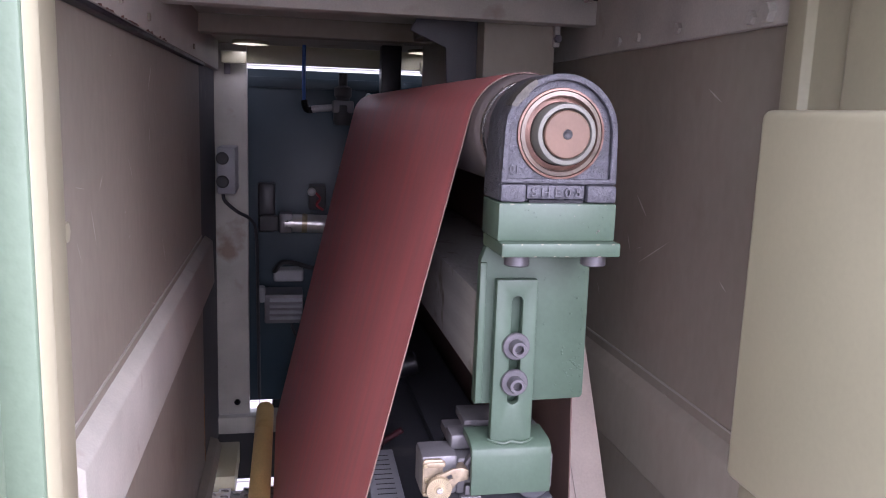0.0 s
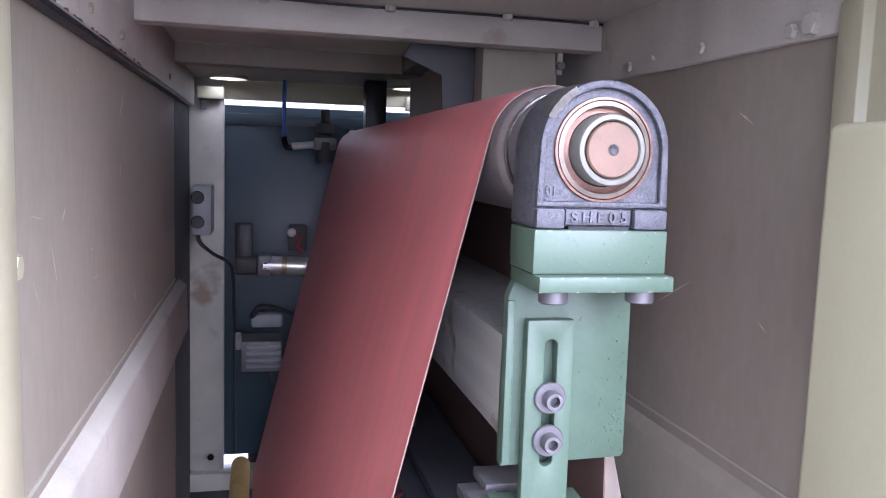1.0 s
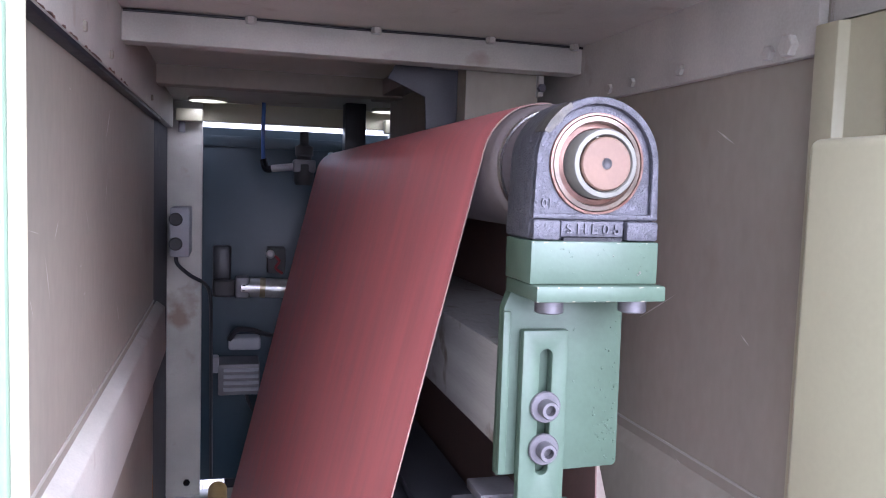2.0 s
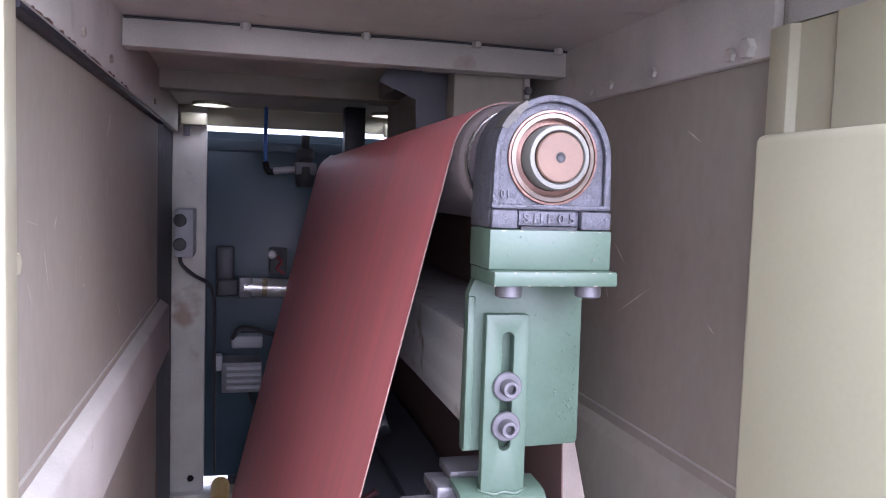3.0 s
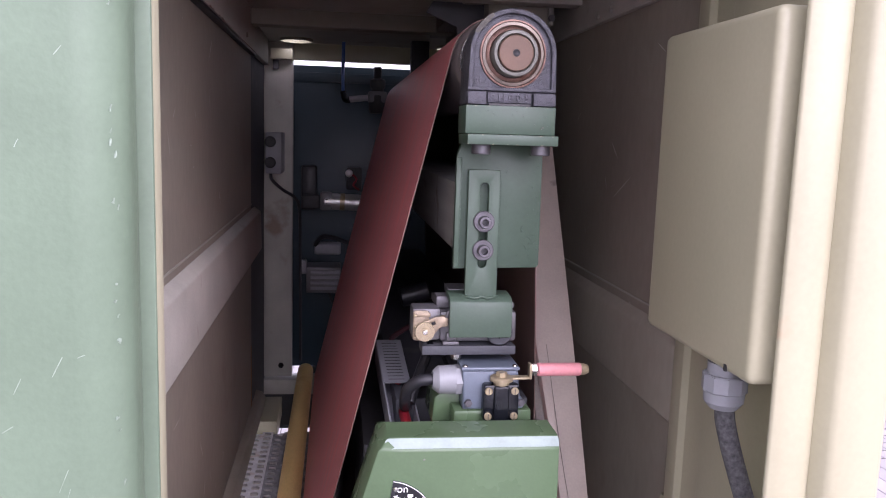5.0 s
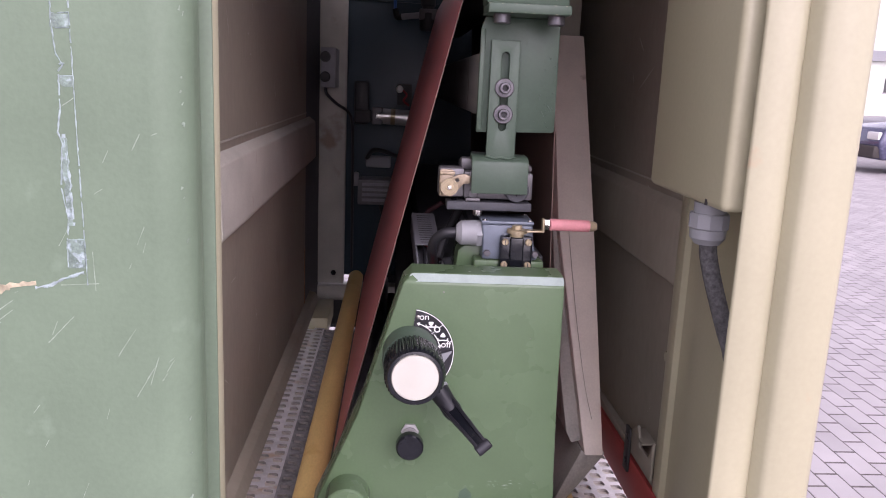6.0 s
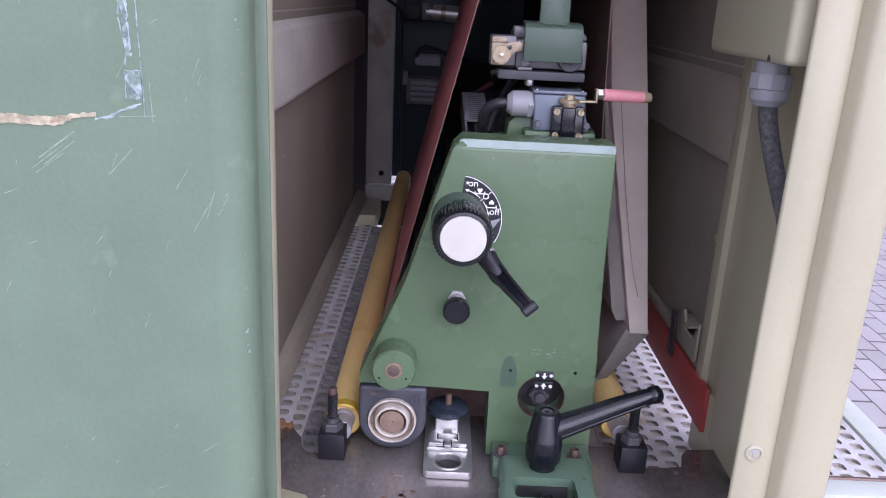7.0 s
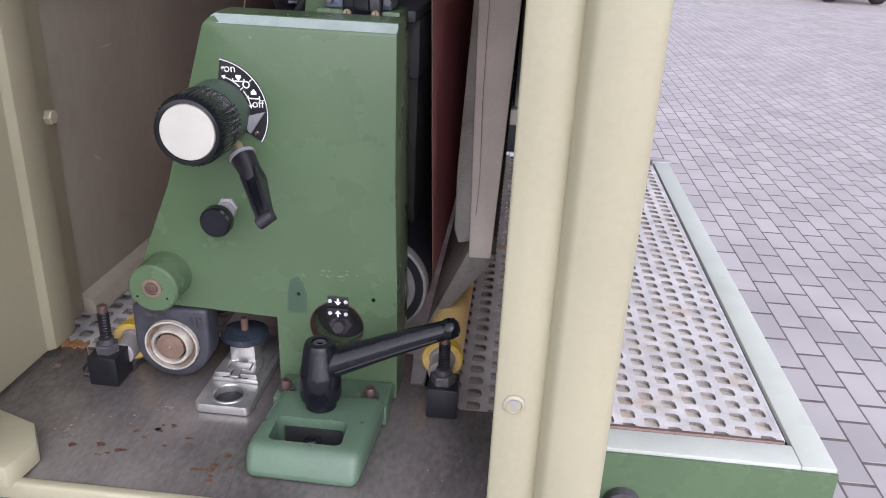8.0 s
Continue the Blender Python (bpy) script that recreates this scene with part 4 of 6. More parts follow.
cast = part("casting", slab([housing_outline(cx, cz, 0.0418, 0.0435, 1.5485), bore], "y", yf, 0.575, 0.003, 3, only=lambda c: (c.x - cx) ** 2 + (c.z - cz) ** 2 > 0.036 ** 2), CAST, unit)
rim_out = housing_outline(cx, cz, 0.0418, 0.0430, 1.562)
rim_in = [(cx + (x - cx) * 0.885, cz + (z - cz) * 0.885 if z > 1.5975 else z + 0.0035) for x, z in rim_out]
part("raised_rim", slab([rim_out, rim_in], "y", yf - 0.0045, yf + 0.001, 0.0014, 2), CAST, cast)
for x0, x1 in ((cx - 0.0430, cx - 0.0245), (cx + 0.0205, cx + 0.0430)):
    part("foot_pad", box(x0, x1, yf - 0.006, yf + 0.001, 1.5488, 1.5615, 0.002), CAST, cast)
part("name_bar", box(cx - 0.0235, cx + 0.0195, yf - 0.003, yf + 0.001, 1.5510, 1.5610, 0.001), CAST, cast)
part("shadow_gap", box(cx - 0.0215, cx + 0.0185, yf - 0.0035, yf + 0.001, 1.5484, 1.5505), BLACK, cast)
letters("S H E 0 5", 0.0088, (cx - 0.002, yf - 0.0038, 1.5558), (90, 0, 0), 0.0010, CAST_WORN, cast, wide=1.12)
letters("01", 0.0075, (cx - 0.0325, yf - 0.0004, 1.5715), (90, 0, 0), 0.0008, CAST_WORN, cast)
sf = random.Random(6)
patch = [radians(120 + 2.4 * k) for k in range(15)]
rim_a = [(cx + (0.0424 + sf.uniform(-0.0002, 0.0003)) * math.cos(a), cz + (0.0424 + sf.uniform(-0.0002, 0.0003)) * math.sin(a)) for a in patch]
rim_b = [(cx + (0.0392 - 0.0022 * math.sin(3.1 * k / 14) + sf.uniform(-0.0006, 0.0006)) * math.cos(a), cz + (0.0392 - 0.0022 * math.sin(3.1 * k / 14) + sf.uniform(-0.0006, 0.0006)) * math.sin(a)) for k, a in enumerate(patch)]
part("scuff", slab([rim_a + rim_b[::-1]], "y", yf - 0.0050, yf + 0.012), SCUFF_METAL, cast, "bare scuffed patch on the rounded edge")
bear = part("outer_ring", turned([(0.0300, 0.0), (0.0296, -0.0022), (0.0268, -0.0026), (0.0258, 0.001), (0.0258, 0.006)], (cx, yf, cz), (0, 1, 0), 64), RING, unit)
part("grease_ring", turned([(0.0322, 0.0012), (0.0318, -0.0018), (0.0303, -0.0020), (0.0299, 0.0006)], (cx, yf - 0.0004, cz), (0, 1, 0), 64), RUST_RING, bear)
part("seal", turned([(0.0262, 0.002), (0.0225, 0.0005), (0.0205, 0.004)], (cx, yf, cz), (0, 1, 0), 64), RUST_RING, bear)
part("collar", turned([(0.0218, 0.006), (0.0218, -0.0105), (0.0208, -0.0122), (0.0182, -0.0125), (0.0172, -0.0110), (0.0170, -0.002)], (cx + 0.0005, yf, cz), (0, 1, 0), 64), RING_PALE, unit)
part("shaft_end", turned([(0.0166, 0.0), (0.0166, -0.0125), (0.0158, -0.0135), (0.0036, -0.0135), (0.0030, -0.0105), (0.0, -0.0095)], (cx + 0.0005, yf, cz), (0, 1, 0), 56), COPPER, unit)
part("centre_hole", turned([(0.0034, 0), (0.0028, 0.0), (0.0, 0.002)], (cx + 0.0005, yf - 0.0137, cz), (0, 1, 0), 24), DARK, unit)

low = thing("lower_bearing_unit", (0.011, 0.49, 0.866), "grey cast bearing of the lower roller on the casting", "bearing")
lx, lz, ly = 0.011, 0.9045, 0.470
outl = [(lx + 0.0395 * math.cos(math.pi * i / 28), lz - 0.0385 * math.sin(math.pi * i / 28)) for i in range(29)]
outl = [(lx + 0.0395, 0.947)] + outl + [(lx - 0.0395, 0.947)]
cast = part("casting", slab([outl, circle(lx, lz, 0.0275, 40)], "y", ly, 0.500, 0.0035, 3), CAST_DARK, low)
part("outer_ring", turned([(0.0287, 0.0005), (0.0281, -0.0034), (0.0262, -0.0034), (0.0256, 0.0004)], (lx, ly, lz), (0, 1, 0), 56), RING_LIT, low, "bright outer bearing ring with rust tint")
part("seal", turned([(0.0256, 0.0004), (0.0244, -0.0012), (0.0228, 0.0014), (0.0212, 0.004)], (lx, ly, lz), (0, 1, 0), 56), SEAL_BROWN, low)
part("collar", turned([(0.0212, 0.004), (0.0208, -0.004), (0.0196, -0.0062), (0.0172, -0.0062), (0.0164, -0.004), (0.0160, 0.002)], (lx, ly, lz), (0, 1, 0), 56), RING_LIT, low)
part("shaft_end", turned([(0.0146, 0.002), (0.0142, -0.0055), (0.0024, -0.0055), (0.0, -0.003)], (lx, ly, lz), (0, 1, 0), 48), BRONZE, low)
for dx in (0.021, 0.026, 0.031):
    part("cast_mark", box(lx + dx, lx + dx + 0.0022, ly - 0.0012, ly + 0.001, 0.928, 0.938, 0.0004), CAST, cast)

# ---------------------------------------------------------------- green bracket carrying the top roller
bracket = thing("roller_bracket", (0.19, 0.55, 1.32), "grey-green painted steel bracket with slotted strap under the top bearing", "bracket")
part("block", box(0.1452, 0.2325, 0.5235, 0.569, 1.5215, 1.5484, 0.0012), GREEN_GREY, bracket)
part("lip_plate", box(0.1462, 0.2338, 0.5140, 0.569, 1.5115, 1.5213, 0.0012), GREEN_GREY, bracket, "light green ledge with chipped edge")
one = slab([[(0.1445, 1.3840), (0.2325, 1.3860), (0.2345, 1.389), (0.2335, 1.5115), (0.1500, 1.5115), (0.1455, 1.500)]], "y", 0.5685, 0.5790, 0.0012)
part("back_plate", one, GREEN_GREY, bracket)
chip = random.Random(21)
for x0, x1, y, z in ((0.1465, 0.2335, 0.5138, 1.5206), (0.1465, 0.2335, 0.5138, 1.5120), (0.1460, 0.2320, 0.5233, 1.5476)):
    one = bmesh.new()
    x = x0
    while x < x1:
        w, h = chip.uniform(0.0005, 0.0032), chip.uniform(0.0001, 0.0006)
        one.faces.new([one.verts.new(p) for p in ((x, y, z - h), (x + w, y, z - h * chip.uniform(0.3, 1)), (x + w, y, z + 0.0004), (x, y, z + 0.0004))])
        x += w + chip.uniform(0.002, 0.024)
    tagged(part("chipped_edge", one, EDGE_CHIP, bracket), kind="stuff")
part("guide_strip", box(0.1445, 0.1500, 0.5655, 0.5686, 1.386, 1.498, 0.001), GREEN_GREY, bracket)
part("strap", slab([[(0.1560, 1.345), (0.1890, 1.345), (0.1885, 1.4862), (0.1560, 1.4862)], stadium(0.1727, 1.3915, 1.4690, 0.0044)], "y", 0.5570, 0.5650, 0.001), GREEN_GREY, bracket)
one = slab([[(0.5850, 1.3590), (0.5620, 1.3578), (0.5560, 1.3560), (0.5520, 1.3525), (0.5503, 1.3470), (0.5500, 1.3160), (0.5550, 1.3160), (0.5555, 1.3450), (0.5590, 1.3505), (0.5850, 1.3530)]], "x", 0.1405, 0.2050, 0.0010)
part("foot", one, GREEN_GREY, bracket)
part("weld", tube([(0.1545, 0.5600, 1.3580), (0.160, 0.5562, 1.3572), (0.166, 0.5548, 1.3560), (0.1727, 0.5560, 1.3572), (0.180, 0.5548, 1.3560), (0.186, 0.5562, 1.3572), (0.1905, 0.5600, 1.3580)], 0.0013, 8), GREEN_GREY, bracket)
for z in (1.4345, 1.4055):
    socket_screw("bolt", (0.1727, 0.5535, z), (0, -1, 0), 0.0062, 0.0080, bracket, washer=0.0107)
for x in (0.1630, 0.2215):
    part("bolt_head", turned([(0.0092, 0), (0.0092, 0.0085), (0.0080, 0.0095), (0, 0.0095)], (x, 0.534, 1.5115), (0, 0, -1), 28), SCREW, bracket)
for x, z, r in ((0.2200, 1.5290, 0.0010), (0.2185, 1.5275, 0.0006), (0.2010, 1.5395, 0.0005)):
    part("paint_chip", turned([(0, 0), (r, 0), (r * 0.6, 0.0004), (0, 0.0004)], (x, 0.5234, z), (0, -1, 0), 9), RING_PALE, bracket)
bl = random.Random(41)
one = bmesh.new()
for k in range(60):
    x, z = (bl.gauss(0.2265, 0.0045), bl.gauss(1.425, 0.022)) if k < 38 else (bl.uniform(0.191, 0.232), bl.uniform(1.39, 1.50))
    if 0.1905 < x < 0.2325 and 1.39 < z < 1.505:
        r = bl.uniform(0.0004, 0.0011)
        turned([(r, 0.0), (r * 0.75, r * 0.5), (0, r * 0.7)], (x, 0.5684, z), (0, -1, 0), 7, one)
for k in range(22):
    x, z, r = bl.uniform(0.151, 0.2355 - 0.003), bl.uniform(1.523, 1.546), bl.uniform(0.0002, 0.0006)
    turned([(r, 0.0), (r * 0.75, r * 0.5), (0, r * 0.7)], (min(x, 0.2315), 0.5234, z), (0, -1, 0), 6, one)
tagged(part("paint_blister", one, GREEN_GREY, bracket), kind="stuff")
crossbeam = thing("cross_beam", (0.19, 1.2, 1.40), "stained milled steel cross beam behind the bracket", "beam")
part("bar", box(0.1456, 0.2330, 0.5795, 1.86, 1.4030, 1.4720, 0.0004), STEEL_BAR, crossbeam)

# ---------------------------------------------------------------- upper switch with roller lever
sensor = thing("roller_lever_switch", (0.165, 0.59, 1.295), "grey metal switch with a brass roller lever under the bracket", "switch")
mount = part("mount_bar", box(0.1145, 0.2130, 0.562, 0.592, 1.2945, 1.3045, 0.0015), DARK_SLAB, sensor, "dark slotted mounting bar")
part("bar_slot", box(0.1205, 0.1270, 0.569, 0.586, 1.3042, 1.3047), BLACK, mount)
part("clamp_block", box(0.1360, 0.1530, 0.5635, 0.5705, 1.3047, 1.3085, 0.001), DULL_METAL, mount)
part("clamp_block", box(0.1400, 0.1500, 0.5660, 0.5705, 1.3086, 1.3170, 0.001), DULL_METAL, mount)
sb = part("body", box(0.1335, 0.2145, 0.571, 0.612, 1.3065, 1.3385, 0.003), DULL_METAL, sensor)
part("cover", slab([[(0.1310, 1.3390), (0.2150, 1.3390), (0.2150, 1.3440), (0.2110, 1.3475), (0.1310, 1.3475)]], "y", 0.585, 0.630, 0.0015), DULL_METAL, sb)
part("cover_step", box(0.1305, 0.1540, 0.583, 0.606, 1.3395, 1.3525, 0.0025), DULL_METAL, sb)
part("cable_entry", box(0.1460, 0.1800, 0.604, 0.640, 1.3480, 1.3560, 0.0015), DULL_METAL, sb)
socket_screw("screw", (0.211, 0.597, 1.3450), (0, 0, 1), 0.003, 0.002, sb, STEEL)
boss = part("boss", turned([(0, 0), (0.0140, 0), (0.0140, 0.0110), (0.0130, 0.0120), (0, 0.0120)], (0.1945, 0.5712, 1.3195), (0, -1, 0), 36), DARK_SLAB, sensor)
part("boss_slot", box(0.1939, 0.1951, 0.5588, 0.5593, 1.3125, 1.3180), BLACK, boss)
part("pivot_collar", turned([(0.0070, 0.0), (0.0140, 0.0), (0.0145, 0.0015), (0.0145, 0.0060), (0.0120, 0.0065), (0.0120, 0.0045), (0, 0.0045)], (0.1525, 0.5710, 1.3310), (0, -1, 0), 40), DULL_METAL, sensor)
head = part("head", box(0.1045, 0.1340, 0.569, 0.600, 1.3085, 1.3420, 0.003), DULL_METAL, sensor)
part("front_plate", slab([round_rect(0.1050, 0.1215, 1.3090, 1.3405, 0.003)], "y", 0.5655, 0.5690, 0.0012), BRASS_DULL, head, "worn bronze-coloured front plate")
part("front_tab", box(0.1080, 0.1230, 0.5640, 0.5690, 1.3340, 1.3385, 0.0012), BRASS_DULL, head)
for x, z in ((0.1072, 1.3355), (0.1072, 1.3120), (0.1080, 1.3235)):
    part("pin", turned([(0, 0.0016), (0.0014, 0.0012), (0.0020, 0), (0, 0)], (x, 0.5655, z), (0, -1, 0), 14), BRASS, head)
part("lever", slab([[(0.1140, 1.3310), (0.1205, 1.3330), (0.1270, 1.3362), (0.1345, 1.3368), (0.1400, 1.3345), (0.1400, 1.3265), (0.1320, 1.3250), (0.1245, 1.3160), (0.1150, 1.3120)], [(0.1243, 1.3268), (0.1276, 1.3285), (0.1259, 1.3318), (0.1226, 1.3301)]], "y", 0.5563, 0.5592, 0.0008), BRASS_DULL, sensor, "brass lever plate with a square hole")
teeth = [(0.1160 + (0.0100 if i % 2 else 0.0095) * math.cos(2 * math.pi * i / 72), 1.3215 + (0.0100 if i % 2 else 0.0095) * math.sin(2 * math.pi * i / 72)) for i in range(72)]
wheel = part("serrated_disc", slab([teeth], "y", 0.5520, 0.5562, 0.0), BRASS, sensor)
# Darker flat marks paint the shade between the disc's teeth.
for i in range(30):
    a = 2 * math.pi * i / 30
    u, w = Vector((math.cos(a), 0, math.sin(a))), Vector((-math.sin(a), 0, math.cos(a)))
    c = Vector((0.1160, 0.5519, 1.3215))
    one = bmesh.new()
    one.faces.new([one.verts.new(c + u * q + w * s + Vector((0, d, 0))) for q, s, d in ((0.0050, -0.0001, 0), (0.0050, 0.0001, 0), (0.0092, 0.00035, -0.0002), (0.0092, -0.00035, -0.0002))])
    part("tooth", one, BRASS_DULL, wheel)
part("disc_washer", turned([(0, 0.0008), (0.0040, 0.0008), (0.0045, 0.0), (0, 0)], (0.1160, 0.5520, 1.3215), (0, -1, 0), 24), BRASS, wheel)
part("disc_screw", turned([(0, 0.0030), (0.0022, 0.0026), (0.0030, 0.0008), (0, 0.0008)], (0.1160, 0.5520, 1.3215), (0, -1, 0), 20), STEEL, wheel)
part("pivot", rod((0.1365, 0.5595, 1.3310), (0.1365, 0.571, 1.3310), 0.004), BRASS_DULL, sensor)
part("hanging_bolt", hexagon((0.1520, 0.575, 1.2945), (0, 0, -1), 0.0055, 0.0075), STEEL, sensor)

# ---------------------------------------------------------------- lower limit switch on the casting
sw = thing("limit_switch", (0.19, 0.555, 1.238), "blue-grey limit switch with black front and faded red lever", "limit switch")
part("body", slab([[(0.1570, 1.2392), (0.2215, 1.2392), (0.2215, 1.2480), (0.2175, 1.2530), (0.2145, 1.2810), (0.1555, 1.2810), (0.1575, 1.2530)]], "y", 0.5520, 0.590, 0.0025, 3), BLUE_GREY, sw)
lid = part("lid", box(0.1545, 0.2155, 0.549, 0.606, 1.2812, 1.2850, 0.0015), BLUE_GREY, sw)
for x, y in ((0.1590, 0.554), (0.2110, 0.554), (0.2110, 0.600), (0.1590, 0.600)):
    part("lid_screw", turned([(0, 0.0016), (0.0022, 0.0012), (0.0030, 0), (0, 0)], (x, y, 1.2850), (0, 0, 1), 16), STEEL, lid)
fr = part("front_block", slab([round_rect(0.1765, 0.2135, 1.2310, 1.2690, 0.003)], "y", 0.5400, 0.5525, 0.002), BLACK, sw)
part("ridge", box(0.1870, 0.2030, 0.5365, 0.5405, 1.2315, 1.2685, 0.0035, 3), BLACK, fr)
for x in (0.1815, 0.2085):
    for z in (1.2365, 1.2630):
        s = part("screw", turned([(0, 0), (0.0040, 0), (0.0040, 0.0016), (0.0032, 0.0024), (0, 0.0024)], (x, 0.5395, z), (0, -1, 0), 22), BRASS, fr)
        part("slot", box(x - 0.0004, x + 0.0004, 0.53695, 0.5371, z - 0.0032, z + 0.0032), DARK, s)
for x in (0.1625, 0.2180):
    part("foot_bolt", turned([(0, 0.004), (0.0038, 0.004), (0.0042, 0.003), (0.0042, 0), (0, 0)], (x, 0.5500, 1.2475), (0, -1, 0), 6), SCREW, sw)
gl = part("cable_gland", turned([(0.0, 0.030), (0.0095, 0.030), (0.0145, 0.024), (0.0150, 0.010), (0.0150, 0.006), (0.0125, 0.006), (0.0125, 0.0), (0, 0)], (0.1570, 0.568, 1.2670), (-1, 0, 0), 36), GLAND, sw)
part("gland_nut", hexagon((0.1570, 0.568, 1.2670), (-1, 0, 0), 0.0160, 0.0075), GLAND, gl)
part("switch_cable", tube([(0.128, 0.568, 1.267), (0.114, 0.570, 1.265), (0.103, 0.578, 1.254), (0.1015, 0.595, 1.236), (0.106, 0.64, 1.212)], 0.0062, 12), CABLE_BLACK, sw)
hub = part("lever_hub", turned([(0, 0.0), (0.0080, 0.0), (0.0080, 0.004), (0.0118, 0.0042), (0.0118, 0.0075), (0.0105, 0.0085), (0, 0.0085)], (0.1950, 0.5435, 1.2690), (0, 0, 1), 28), BRASS, sw)
part("hub_nut", hexagon((0.1950, 0.5435, 1.2770), (0, 0, 1), 0.0058, 0.005), BRASS, hub)
la = part("lever_arm", slab([[(0.1900, 0.5370), (0.2250, 0.5405), (0.2262, 0.5430), (0.2262, 0.5490), (0.1900, 0.5500)]], "z", 1.2745, 1.2768, 0.0006), BRASS, sw)
part("arm_upright", box(0.2235, 0.2260, 0.5400, 0.5500, 1.2745, 1.2905, 0.0008), BRASS, la)
part("nut", hexagon((0.2262, 0.545, 1.2840), (1, 0, 0), 0.0066, 0.006), STEEL, la)
part("sleeve", rod((0.2322, 0.545, 1.2838), (0.2790, 0.549, 1.2825), 0.0068, bevel=0.0008, segments=28), PINK, sw, "faded red plastic sleeve")
part("acorn_nut", turned([(0.0062, 0), (0.0062, 0.004), (0.0045, 0.0085), (0.0, 0.010)], (0.2790, 0.549, 1.2825), (1, 0.08, 0), 18), BRASS, sw)

# ---------------------------------------------------------------- green end casting with its controls
casting = thing("end_casting", (0.11, 0.52, PLATE_Z), "glossy green painted end casting of the sanding head", "machine casting")
YC = 0.474
edge_pts = [(0.0662, 1.2285), (0.0760, 1.2385), (0.2392, 1.2378), (0.2405, 1.10), (0.2435, 1.00), (0.2455, 0.862), (0.1235, 0.862), (0.1225, 0.945), (0.0530, 0.948), (-0.0285, 0.950), (-0.0285, 0.962), (-0.0160, 0.990), (0.0215, 1.080)]
cut = circle(0.1835, 0.9405, 0.0270, 40)
one = slab([edge_pts, cut], "y", YC, 0.523)
front = [e for e in one.edges if e.calc_face_angle(0) > radians(30) and min(v.co.z for v in e.verts) > 0.955 and max(v.co.y for v in e.verts) < YC + 1e-4 and (e.verts[0].co.x - 0.1835) ** 2 + (e.verts[0].co.z - 0.9405) ** 2 > 0.03 ** 2]
bmesh.ops.bevel(one, geom=[e for e in front if min(v.co.z for v in e.verts) > 1.2315], offset=0.0095, segments=1, affect="EDGES", profile=0.5, clamp_overlap=False)
bevel_sharp(one, 0.0022, 2, angle=30, edges=[e for e in one.edges if len(e.link_faces) == 2 and e.calc_face_angle(0) > radians(20) and max(v.co.y for v in e.verts) < YC + 0.0096 and min(v.co.z for v in e.verts) > 0.955 and (e.verts[0].co.x - 0.1835) ** 2 + (e.verts[0].co.z - 0.9405) ** 2 > 0.03 ** 2])
part("shell", one, GREEN, casting)
low_pts = [(0.0700, 1.2220), (0.2370, 1.2200), (0.2400, 1.00), (0.2420, 0.862), (0.1260, 0.862), (0.1250, 0.950), (-0.0180, 0.955), (-0.0100, 0.990), (0.0260, 1.080)]
part("rear_shell", slab([low_pts], "y", 0.5232, 0.571, 0.003, 2), GREEN, casting)
part("switch_pad", box(0.1480, 0.2300, 0.5500, 0.600, 1.2190, 1.2390, 0.003), GREEN, casting)
part("cast_hump", slab([[(0.128, 1.215), (0.200, 1.215), (0.196, 1.252), (0.190, 1.256), (0.140, 1.252), (0.131, 1.244)]], "y", 0.578, 0.640, 0.005, 2), GREEN, casting)
# Pale strip paints the sky's sheen onto the top chamfer.
strip = bmesh.new()
edge = [(0.2378, 0.0010), (0.2392, 0.0030), (0.2392, 0.0070), (0.2385, 0.0084)] + [(0.0772 - 0.0045 * math.sin(radians(q)), 0.0047 + 0.0037 * math.cos(radians(q))) for q in range(0, 181, 30)]
strip.faces.new([strip.verts.new((x, YC + k, 1.2383 - 0.0095 + k - 0.0043 * (x - 0.0775))) for x, k in edge])
bmesh.ops.translate(strip, vec=(0, -0.0004, 0.0004), verts=strip.verts)
part("worn_edge", strip, EDGE_SHEEN, casting, "pale strip painted as sky sheen on the top edge")
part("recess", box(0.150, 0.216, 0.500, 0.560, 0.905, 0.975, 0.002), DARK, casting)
part("cut_rim", turned([(0.0268, 0.014), (0.0268, -0.0004), (0.0276, -0.0006), (0.0280, 0.0004)], (0.1835, YC, 0.9405), (0, 1, 0), 48), BOLT_BROWN, casting)
part("adjuster", hexagon((0.1835, 0.500, 0.9340), (0, -1, 0), 0.0125, 0.012), SCREW, casting)
part("adjuster_pin", rod((0.1835, 0.490, 0.9345), (0.1835, 0.478, 0.9360), 0.0065, bevel=0.001), SCREW, casting)
for dz, pts in ((0.9690, ((-1, 1), (1, 1))), (0.9555, ((-1, 1), (1, 1)))):
    tag = part("sign_plate", box(0.1745, 0.1955, YC - 0.0012, YC - 0.0002, dz - 0.0055, dz + 0.0055, 0.0004), DIAL_BLACK, casting, "small black plate with a white arrow")
    way = 1 if dz < 0.96 else -1
    part("arrow", slab([[(0.1840, dz - 0.0035 * way), (0.1862, dz - 0.0035 * way), (0.1862, dz), (0.1885, dz), (0.1851, dz + 0.0042 * way), (0.1817, dz), (0.1840, dz)]], "y", YC - 0.0016, YC - 0.0011), WHITE_INK, tag)
    for x in (0.1770, 0.1930):
        part("rivet", turned([(0, 0.0012), (0.0015, 0.0009), (0.0022, 0), (0, 0)], (x, YC - 0.0012, dz), (0, -1, 0), 12), WHITE, tag)
for x in (0.1455, 0.2205):
    part("drilled_hole", turned([(0, 0.0005), (0.0019, 0.0005), (0.0021, 0)], (x, YC, 0.9735), (0, -1, 0), 14), BLACK, casting)
